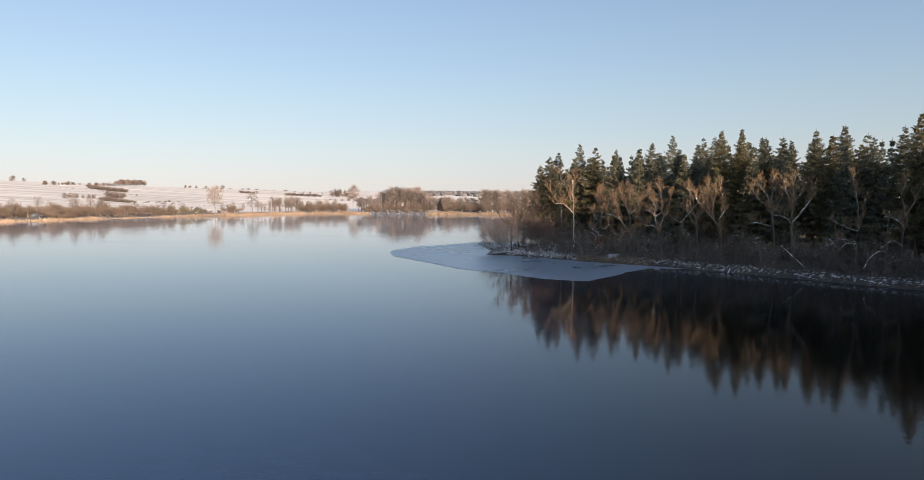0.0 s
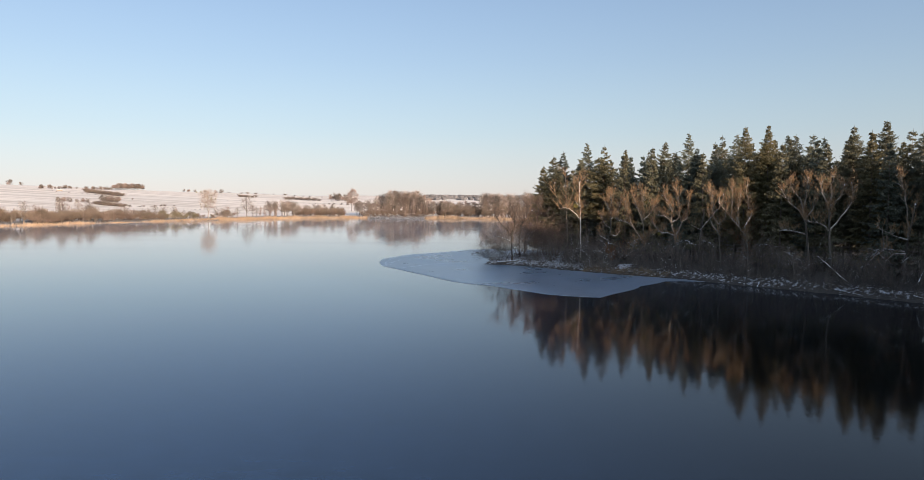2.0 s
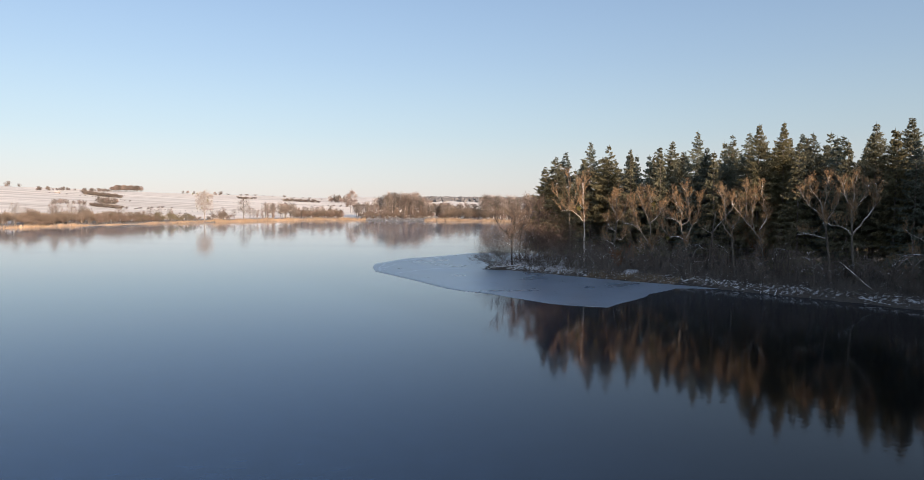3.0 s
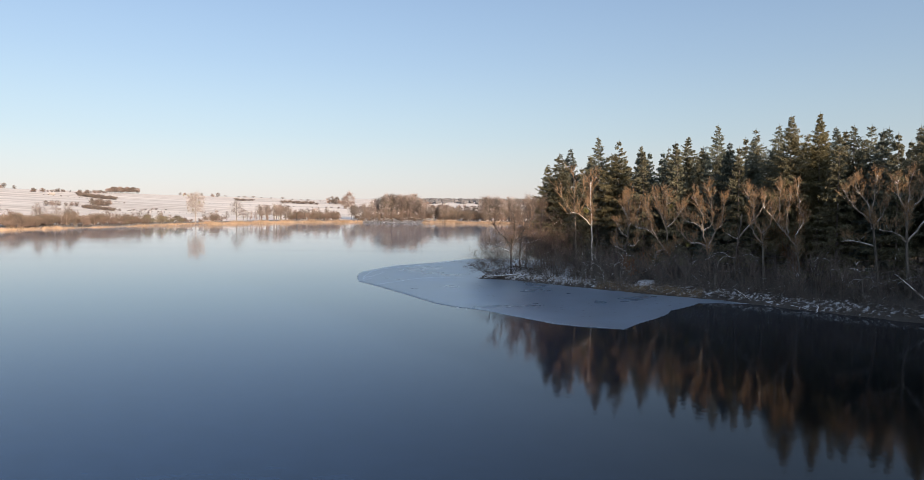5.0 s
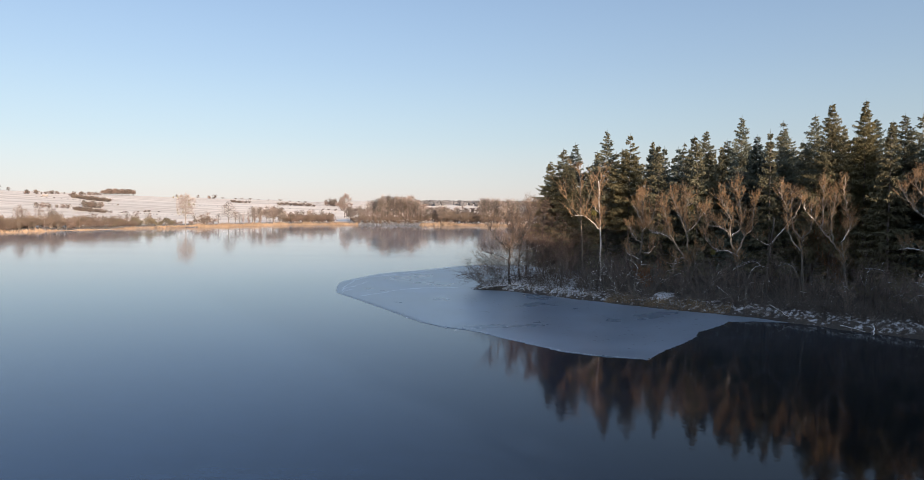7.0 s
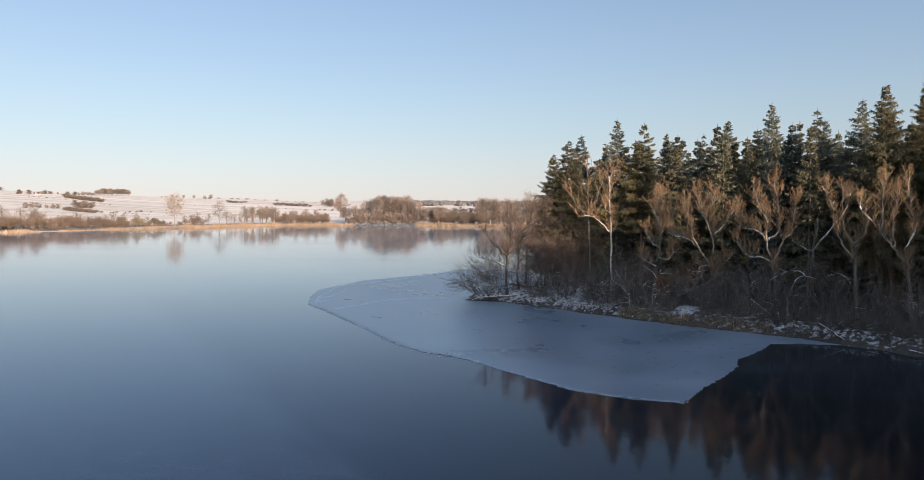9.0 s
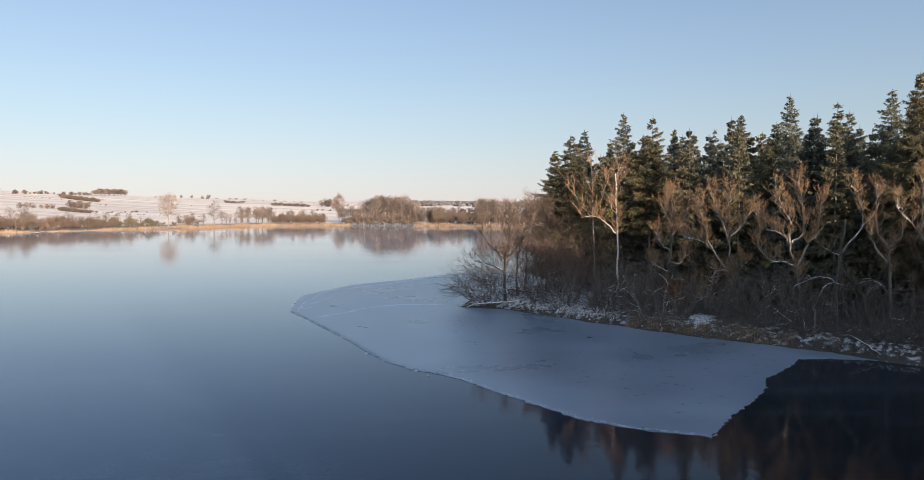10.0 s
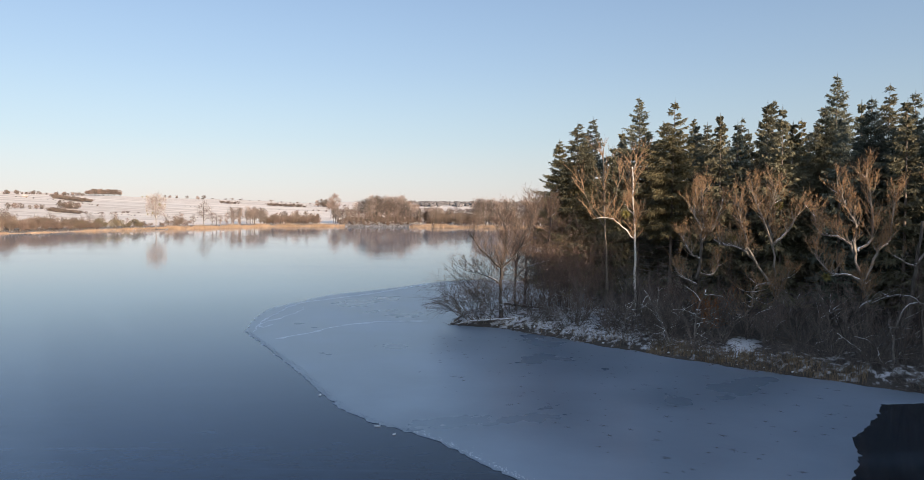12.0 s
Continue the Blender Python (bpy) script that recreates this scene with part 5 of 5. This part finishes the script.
ridge_places += [(-662, 1640, 0.9), (-655, 1650, 1.0), (-640, 1655, 0.9), (-621, 1663, 0.9), (-560, 1573, 1.2), (-554, 1590, 1.4), (-1010, 1540, 1.6), (-985, 1500, 1.0), (-1000, 1470, 1.0), (-930, 1460, 1.0)]
ridge_places += belt((-268, 1395), (-230, 1400), 6, (-10, 10), (1.0, 2.2), 35) + belt((-250, 900), (-150, 880), 9, (-8, 8), (0.6, 1.2), 36)
scatter(grove, ridge_places, 126)
scatter([far_tree(88 + i, 15, 14, (M_TWIG_GREY, M_HEDGE)[i], "leafless tree of a grove on the hilltop", "hilltop grove", M_DARK_BARK, 1300, 0.3) for i in range(2)], belt((-703, 1392), (-716, 1545), 34, (-7, 7), (0.62, 0.98), 31), 127)
scatter([far_tree(98 + i, 13, 8, (M_TWIG_GREY, M_TWIG_BROWN)[i], "small leafless tree rising from the shore thicket", "small trees on the far shore", None, 700, 0.09) for i in range(2)], belt((-296, 335), (-240, 506), 20, (6, 26), (0.7, 1.15), 37) + belt((-240, 506), (-208, 566), 7, (8, 16), (0.5, 0.9), 38) + belt((-200, 585), (-172, 632), 5, (7, 14), (0.6, 0.9), 39), 128)


def build_barn():
    barn = thing("barn", "low white field barn under a snowy roof", "building")
    for name, mat_, pts in (("wall", M_BARN, [(-8, -4, 0), (8, -4, 0), (8, 4, 0), (-8, 4, 0), (-8, -4, 3), (8, -4, 3), (8, 4, 3), (-8, 4, 3)]), ("roof", M_ROOF, [(-8.5, -4.6, 3.003), (8.5, -4.6, 3.003), (8.5, 4.6, 3.003), (-8.5, 4.6, 3.003), (-8.5, -0.2, 5.6), (8.5, -0.2, 5.6), (8.5, 0.2, 5.6), (-8.5, 0.2, 5.6)])):
        g = Geo()
        g.v = [Vector(p) for p in pts]
        g.f = [(3, 2, 1, 0), (4, 5, 6, 7), (0, 1, 5, 4), (1, 2, 6, 5), (2, 3, 7, 6), (3, 0, 4, 7)]
        part(name, g, mat_, barn)
    barn.matrix_basis = placed(-700, 1206, float(height(-700, 1206)) - 0.2, 0.5, 0.55)


M_ROOF = material("snowy_roof", (0.42, 0.39, 0.36), (0.55, 0.51, 0.47), 0.4, 0.8)
M_BARN = material("limewashed_wall", (0.19, 0.165, 0.14), (0.27, 0.235, 0.2), 0.5, 0.85)
build_barn()


def build_distant_wood():
    """The wooded rise on the skyline: thousands of crowns, too far off to tell apart."""
    rnd = random.Random(8)
    g = Geo()
    for _ in range(2400):
        az = radians(rnd.uniform(-5.0, 40))
        r = rnd.uniform(2350, 3700)
        x, y = r * math.sin(az), r * math.cos(az)
        z = float(BACK(r, x, y))
        tall, wide = rnd.uniform(8, 13), rnd.uniform(11, 20)
        base = len(g.v)
        for ring, (h, w) in enumerate(((-1, 0.7), (0.45, 1.0), (0.8, 0.62))):
            for k in range(5):
                a = k * 1.257 + ring * 0.6 + rnd.uniform(-0.2, 0.2)
                g.v.append(Vector((x + math.cos(a) * wide * w / 2, y + math.sin(a) * wide * w / 2, z + tall * h if h > 0 else z - 2)))
        g.v.append(Vector((x, y, z + tall)))
        for ring in range(2):
            for k in range(5):
                g.f.append((base + ring * 5 + k, base + ring * 5 + (k + 1) % 5, base + ring * 5 + 5 + (k + 1) % 5, base + ring * 5 + 5 + k))
        for k in range(5):
            g.f.append((base + 10 + k, base + 10 + (k + 1) % 5, base + 15))
    tagged(part("distant_wood", g, M_FAR), "dark wooded rise on the far skyline", "forest", kind="stuff")


_r = np.arange(2300, 3800, 100.0)
_a = np.radians(np.arange(-26, 42, 2.0))
_H = height(np.outer(_r, np.sin(_a)), np.outer(_r, np.cos(_a)))


def BACK(r, x, y):
    """Ground height on the rise, from a coarse table."""
    i = min(int((r - 2300) / 100), len(_r) - 1)
    j = min(max(int((math.degrees(math.atan2(x, y)) + 26) / 2), 0), len(_a) - 1)
    return _H[i, j]


build_distant_wood()


def build_reeds(name, label, line, count, depth, tall, seed, mat_, width=0.12):
    """A bed of dry stalks along a stretch of shore, standing in the shallows."""
    rnd = random.Random(seed)
    g = Geo()
    lens = [math.hypot(b[0] - a[0], b[1] - a[1]) for a, b in zip(line, line[1:])]
    xs, ys, hs = [], [], []
    for (a, b), L in zip(zip(line, line[1:]), lens):
        nx, ny = -(b[1] - a[1]) / L, (b[0] - a[0]) / L
        for _ in range(int(count * L / sum(lens))):
            k, o = rnd.random(), rnd.uniform(*depth)
            xs.append(a[0] + (b[0] - a[0]) * k + nx * o)
            ys.append(a[1] + (b[1] - a[1]) * k + ny * o)
    zs = np.maximum(height(np.array(xs), np.array(ys)), -0.3)
    for x, y, z in zip(xs, ys, zs):
        h = tall * rnd.uniform(0.55, 1.1) * (0.85 + 0.25 * math.sin(x * 0.21 + y * 0.13))
        p = Vector((x, y, float(z) - 0.1))
        tip = p + Vector((rnd.gauss(0, 0.12) * h, rnd.gauss(0, 0.12) * h, h))
        a = rnd.uniform(0, 3.14)
        g.blade(p, tip, width * rnd.uniform(0.7, 1.3), Vector((math.cos(a), math.sin(a), 0)))
    tagged(part(name, g, mat_), label, "reeds", kind="stuff")


REED = "golden dry reed bed along the far shore"
build_reeds("reed_bed", REED, [(-200, 576), (-183, 602), (-150, 664), (-92, 678)], 9000, (-4.5, 2.0), 2.6, 1, M_REED, 0.22)
build_reeds("reed_bed", REED, [(-34, 667), (20, 645), (100, 625), (150, 612)], 9000, (-5.0, 2.0), 2.9, 2, M_REED, 0.22)
build_reeds("reed_bed", REED, [(-296, 330), (-272, 400), (-262, 440), (-253, 470)], 4500, (-4.0, 1.5), 1.8, 3, M_REED, 0.2)
build_reeds("reed_bed", REED, [(-253, 470), (-219, 544), (-200, 576)], 3500, (-1.0, 1.8), 1.3, 4, M_REED, 0.2)
build_reeds("sedge", "dry brown sedge hanging over the frozen bank", [(26, 158.6), (29.2, 155.8), (33, 152), (37.6, 148.4), (40.5, 146.2)], 3400, (-0.2, 1.7), 0.95, 5, M_SEDGE, 0.03)
build_reeds("sedge", "dry brown sedge hanging over the frozen bank", LAKE[:6], 1200, (0.2, 2.0), 0.7, 6, M_SEDGE, 0.03)
build_reeds("sedge", "dry brown sedge hanging over the frozen bank", LAKE[9:19], 900, (0.2, 1.6), 0.6, 7, M_SEDGE, 0.03)

# ---------------------------------------------------------------- fallen wood on the bank, and the edge of the ice
M_SNAG = material("weathered_deadwood", (0.10, 0.09, 0.08), (0.23, 0.21, 0.19), 2.0, 0.85, bump=0.4, snow=0.5)
M_SNOWY = material("snowy_deadwood", (0.055, 0.047, 0.04), (0.14, 0.12, 0.10), 2.0, 0.85, bump=0.4, snow=0.48)

M_LOG = material("snow_capped_log", (0.12, 0.108, 0.095), (0.25, 0.225, 0.2), 2.0, 0.85, bump=0.4, snow=0.9)


def fallen(name, label, bends, r0, r1, seed, arms=4, reach=1.6, wood=None):
    """A fallen trunk or limb, with the stubs of its branches, snow along its back."""
    rnd = random.Random(seed)
    log = thing(name, label, "log")
    g = Geo()
    foot = Vector(bends[0])
    line = limb(g, [Vector(b) - foot for b in bends], r0, r1, 7, 4, rnd, 0.04)
    part("trunk", g, wood or M_SNOWY, log, smooth=True)
    for i in range(arms):
        k = rnd.randrange(2, len(line) - 1)
        d = (line[k] - line[k - 1]).normalized()
        out = d.cross(Vector((rnd.gauss(0, 1), rnd.gauss(0, 1), rnd.gauss(0, 1)))).normalized()
        e = (d * 0.6 + out + Vector((0, 0, rnd.uniform(-0.5, 0.6)))).normalized()
        a = Geo()
        p = line[k]
        L = reach * rnd.uniform(0.5, 1.2)
        path = [p]
        for j in range(5):
            e = (e + Vector((rnd.gauss(0, 0.28), rnd.gauss(0, 0.28), rnd.gauss(-0.08, 0.25)))).normalized()
            path.append(path[-1] + e * L * 0.2)
            if j > 1:
                f = (e + Vector((rnd.gauss(0, 0.7), rnd.gauss(0, 0.7), rnd.gauss(0, 0.5)))).normalized()
                a.tube([path[-1], path[-1] + f * L * 0.16, path[-1] + (f + Vector((0, 0, -0.2))) * L * 0.3], [0.012, 0.009, 0.004], 3)
        a.tube(path, [(r1 * 0.6 + 0.012) * (1 - 0.8 * j / 5) + 0.003 for j in range(6)], 5)
        part("branch", a, wood or M_SNOWY, log)
    log.location = foot
    return log


fallen("fallen_log", "snow-covered fallen trunk reaching out over the ice", [(15.5, 173.6, 1.2), (13.4, 173.6, 1.0), (10.8, 173.9, 0.75), (8.8, 174.2, 0.6), (7.2, 174.5, 0.15)], 0.17, 0.08, 1, 7, 1.4, M_LOG)
for i, bends in enumerate(([(11.6, 174.4, 0.9), (10.2, 174.0, 1.9), (8.9, 173.8, 2.3)], [(12.0, 174.6, 1.0), (11.0, 174.0, 2.6), (9.6, 173.6, 3.6)], [(13.4, 174.2, 1.1), (12.6, 173.4, 2.4), (11.6, 172.9, 2.9)])):
    fallen("dead_limb", "bare grey dead limb jutting from the thicket", bends, 0.06, 0.025, 90 + i, 6, 1.3, M_SNAG)
fallen("fallen_log", "snowy fallen trunk lying in the thicket", [(13.2, 177.2, 2.4), (16, 176.8, 2.1), (19.4, 176.2, 1.9)], 0.2, 0.12, 2, 4)
fallen("fallen_log", "snowy fallen trunk lying in the thicket", [(13.5, 174.2, 1.1), (16.4, 172.8, 1.2), (19.2, 171.2, 1.3)], 0.16, 0.1, 3, 4)
fallen("leaning_log", "snowy dead trunk leaning from the bank", [(64.6, 125.0, 0.25), (62.6, 126.2, 2.3), (60.9, 127.4, 4.3), (59.7, 128.2, 5.6)], 0.26, 0.1, 4, 3)
fallen("leaning_log", "thin snowy limb leaning over the bank", [(46.2, 141.1, 0.5), (45.4, 142.2, 1.3), (44.6, 143.2, 1.9)], 0.12, 0.05, 5, 3)
SNOWY_LIMB = "arching dead limb with snow along its back"
for i, (bends, r) in enumerate((([(45.1, 146.4, 1.9), (45.0, 146.5, 5.4), (44.8, 146.7, 6.8), (44.0, 147.6, 7.2), (43.3, 148.6, 6.9), (42.6, 149.4, 6.2)], 0.065), ([(48.3, 142.6, 1.9), (48.1, 142.8, 5.6), (47.4, 143.5, 7.0), (46.7, 144.4, 7.1), (46.2, 145.0, 6.6)], 0.065),
                                ([(55.8, 136.6, 2.0), (55.7, 136.7, 6.4), (54.8, 137.8, 7.1), (54.1, 138.5, 7.0)], 0.06), ([(51.1, 139.1, 1.9), (51.2, 139.0, 3.9), (51.6, 138.4, 4.8), (52.0, 138.0, 4.3), (52.0, 137.9, 3.3)], 0.055),
                                ([(64.4, 122.8, 1.9), (64.7, 122.5, 5.9), (65.7, 121.3, 7.3), (67.9, 118.6, 7.2)], 0.075), ([(41.9, 148.7, 1.9), (41.1, 149.6, 2.8), (40.4, 150.6, 3.5)], 0.06), ([(41.3, 149.5, 3.4), (42.0, 148.6, 3.2), (42.6, 147.8, 1.9)], 0.055))):
    fallen("dead_limb", SNOWY_LIMB, bends, r, 0.04, 50 + i, 4, 1.2)
fallen("fallen_limb", "broken snowy limb hooked over the bank", [(69.0, 117.2, 2.4), (70.8, 117.9, 4.6), (73.2, 118.8, 5.3), (74.6, 117.4, 4.2), (76.0, 116.4, 3.3)], 0.15, 0.05, 6, 4, 2.0)
fallen("fallen_limb", "broken snowy limb lying in the shallows", [(52.4, 133.4, 0.7), (51.9, 132.4, 0.45), (51.2, 131.4, 0.05)], 0.1, 0.05, 7, 5, 1.3)
fallen("fallen_limb", "broken snowy limb lying in the shallows", [(49.8, 135.8, 0.4), (50.6, 134.4, 0.3), (51.4, 133.2, 0.1)], 0.1, 0.04, 8, 5, 1.2)
fallen("fallen_limb", "broken snowy limb lying in the shallows", [(60.6, 124.4, 0.6), (62.3, 121.6, 0.3), (63.6, 118.8, 0.05)], 0.12, 0.05, 9, 6, 1.5)
fallen("fallen_limb", "broken snowy limb lying in the shallows", [(67.5, 115.6, 0.8), (69.0, 113.2, 0.4), (70.4, 110.6, 0.05)], 0.12, 0.05, 10, 6, 1.5)
for i, (x, y, bends, arms) in enumerate(((24.4, 161.2, [(0, 0, -0.2), (0.1, 0, 2.0), (0.4, 0.1, 3.8)], 9), (28.4, 158.2, [(0, 0, -0.2), (-0.9, 0.4, 2.4), (-2.4, 1.2, 5.4)], 7), (30.4, 157.6, [(0, 0, -0.2), (0.2, 0, 2.6), (1.2, 0.3, 5.2)], 8), (43.0, 147.0, [(0, 0, -0.2), (0.2, 0, 3.2), (1.4, 0.1, 5.2), (3.4, 0.2, 5.0)], 5),
                                         (67.0, 122.6, [(0, 0, -0.2), (0.2, 0, 5), (-0.2, 0.1, 8.4)], 6), (72.4, 116.6, [(0, 0, -0.2), (0, 0, 5), (0.3, 0.1, 10.5)], 4), (57.5, 131.5, [(0, 0, -0.2), (-0.2, 0, 3), (-1.2, 0.1, 5.4)], 6))):
    snag = fallen("dead_snag", "dead pale-grey snag with crooked snowy arms", [(x + a, y + b, c) for a, b, c in bends], 0.11, 0.032, 20 + i, arms, 3.0, M_SNAG)
    snag.location.z += float(height(x, y))


def build_rim():
    """Crushed plates of ice thrown up along the edge of the sheet."""
    rnd = random.Random(6)
    white = Geo()
    line = ICE_FRONT[:15]
    dull = Geo()
    for leg, ((ax, ay), (bx, by)) in enumerate(zip(line, line[1:])):
        g = dull if leg < 7 else white
        L = math.hypot(bx - ax, by - ay)
        for _ in range(int(L * 16)):
            k = rnd.random()
            o = 0.12 + abs(rnd.gauss(0, 0.22))
            x, y = ax + (bx - ax) * k + o, ay + (by - ay) * k + o * 0.5
            s = rnd.uniform(0.02, 0.065)
            a0, tilt = rnd.uniform(0, 6.3), rnd.uniform(-0.3, 0.3)
            base = len(g.v)
            n = rnd.choice((3, 4, 5))
            for top in (0, 1):
                for i in range(n):
                    a = a0 + 6.283 * i / n
                    g.v.append(Vector((x + math.cos(a) * s, y + math.sin(a) * s, 0.035 + 0.014 * top + tilt * math.cos(a) * s)))
            g.f.append(tuple(range(base + n, base + 2 * n)))
            for i in range(n):
                g.f.append((base + i, base + (i + 1) % n, base + n + (i + 1) % n, base + n + i))
    tagged(part("ice_rubble", white, M_RIM), "crushed white plates along the edge of the ice", "ice", kind="stuff")
    tagged(part("ice_rubble", dull, M_ICE), "dull grey rubble along the edge of the ice", "ice", kind="stuff")


build_rim()


def build_ridge(name, pts, width, seed):
    """A low white pressure ridge across the ice."""
    rnd = random.Random(seed)
    line = ragged(pts, 0.7, 0.12, seed)
    g = Geo()
    for x, y in line:
        w = width * rnd.uniform(0.3, 1.4)
        o = width * 0.2 * rnd.uniform(0.4, 1.3)
        g.v += [Vector((x + o, y - w, 0.039)), Vector((x, y, 0.055)), Vector((x - o, y + w, 0.039))]
    for i in range(len(line) - 1):
        a = i * 3
        g.f += [(a, a + 3, a + 4, a + 1), (a + 1, a + 4, a + 5, a + 2)]
    tagged(part(name, g, M_SEAM), "thin white ridge of refrozen ice", "ice", kind="structure")


build_ridge("ice_ridge", [(-12.2, 165.4), (-9.7, 168.7), (-7.8, 172.6), (-5.4, 175.2), (-2.8, 177.1), (0.9, 177.6), (4.2, 177.7)], 0.38, 11)
build_ridge("ice_ridge", [(-15.9, 169.7), (-17.2, 175.9), (-17.4, 179.6), (-17.1, 183.6), (-17.2, 190.4), (-15.8, 195.6), (-12.8, 198.5), (-10.6, 202.2), (-6.4, 207.1), (-2.1, 215.3), (1.8, 223.5)], 0.6, 12)
build_ridge("ice_ridge", [(-15.2, 174.6), (-15.8, 172.5), (-16.8, 174.1), (-16.7, 177.2), (-15.6, 179.6), (-14.9, 183.2), (-14.4, 187.5), (-15.4, 191.5)], 0.4, 13)


def build_floes():
    """Loose plates of white ice afloat just off the edge."""
    for k, (x, y, s) in enumerate(((2.4, 135.4, 0.16), (3.6, 133.8, 0.09), (-2.9, 142.8, 0.08))):
        rnd = random.Random(40 + k)
        g = Geo()
        n = 7
        for z in (-0.02, 0.05):
            rnd2 = random.Random(60 + k)
            for i in range(n):
                a = 6.283 * i / n
                r = s * rnd2.uniform(0.6, 1.15)
                g.v.append(Vector((math.cos(a) * r * 1.5, math.sin(a) * r * 0.7, z + 0.03 * math.cos(a) * (z > 0))))
        g.f.append(tuple(range(n, 2 * n)))
        for i in range(n):
            g.f.append((i, (i + 1) % n, n + (i + 1) % n, n + i))
        floe = part("ice_floe", g, M_RIM)
        floe.matrix_basis = placed(x, y, 0.02, rnd.uniform(-0.5, 0.5))
        tagged(floe, "loose white plate of ice afloat off the edge", "ice floe", "floes off the ice edge")


build_floes()


def build_holes():
    """Small dark star-shaped melt holes in the ice, where water welled up."""
    rnd = random.Random(12)
    kinds = []
    for i in range(5):
        g = Geo()
        n = rnd.randint(4, 7)
        a0 = rnd.uniform(0, 6)
        ring = []
        for k in range(n * 2):
            a = a0 + math.pi * k / n + rnd.uniform(-0.15, 0.15)
            r = rnd.uniform(0.28, 0.75) if k % 2 else rnd.uniform(0.06, 0.12)
            ring.append(Vector((math.cos(a) * r, math.sin(a) * r, 0)))
        g.v = [Vector((0, 0, 0.003))] + ring
        g.f = [(0, 1 + k, 1 + (k + 1) % len(ring)) for k in range(len(ring))]
        kinds.append(g.mesh("melt_hole", M_HOLE))
    placed_ = 0
    while placed_ < 270:
        x, y = rnd.uniform(4, 40), rnd.uniform(119, 168)
        front = 118 + max(0, 22 - x) * 1.55 if x < 22 else 118.8 + (x - 22) * 1.32
        if float(shore_distance(x, y)) > -3 or y < front + 3:
            continue
        ob = new("melt_hole", kinds[placed_ % 5])
        s = rnd.uniform(0.25, 1.0) ** 1.5 * 0.8
        ob.matrix_basis = placed(x, y, 0.039, rnd.uniform(0, 6.28), s)
        tagged(ob, "small dark star-shaped melt hole in the ice", "melt hole", "melt holes in the ice")
        placed_ += 1


build_holes()


def build_litter():
    """Fallen twigs strewn over the bank, and clods of frozen snow along the waterline."""
    rnd = random.Random(77)
    twigs, clods = Geo(), Geo()
    places = along(LAKE[:19], 0.028, 78, (-0.5, 7.0))
    zs = height(np.array([p[0] for p in places]), np.array([p[1] for p in places]))
    for (x, y), z in zip(places, zs):
        a, L = rnd.uniform(0, 6.283), rnd.uniform(0.25, 1.5)
        p = Vector((x, y, max(float(z), 0.05) + 0.02))
        d = turn_of(a, rnd.uniform(0.0, 0.5) ** 1.6)
        side = Vector((-math.sin(a), math.cos(a), 0)) if rnd.random() < 0.5 else Vector((0, 0, 1))
        twigs.blade(p, p + d * L, rnd.uniform(0.03, 0.075), side)
    for x, y in along(LAKE[1:9], 1.3, 79, (0.0, 1.2)):
        s = rnd.uniform(0.05, 0.15)
        z = max(float(height(x, y)), 0.03)
        base = len(clods.v)
        a0 = rnd.uniform(0, 6)
        for h, w in ((-0.3, 1.0), (0.5, 0.8)):
            clods.v += [Vector((x + math.cos(a0 + k * 1.257) * s * w * rnd.uniform(0.7, 1.3), y + math.sin(a0 + k * 1.257) * s * w * rnd.uniform(0.7, 1.3), z + s * h)) for k in range(5)]
        clods.v.append(Vector((x, y, z + s * 0.75)))
        for k in range(5):
            k2 = (k + 1) % 5
            clods.f += [(base + k, base + k2, base + 5 + k2, base + 5 + k), (base + 5 + k, base + 5 + k2, base + 10)]
    tagged(part("fallen_twigs", twigs, M_TWIG_BROWN), "fallen twigs and dead stalks strewn over the snowy bank", "twigs", kind="stuff")
    tagged(part("snow_clods", clods, M_CLOD), "clods of frozen snow along the waterline", "snow", kind="stuff")


M_CLOD = material("snow_clod", (0.5, 0.52, 0.55), (0.78, 0.8, 0.83), 3.0, 0.7, island=0.15)
build_litter()
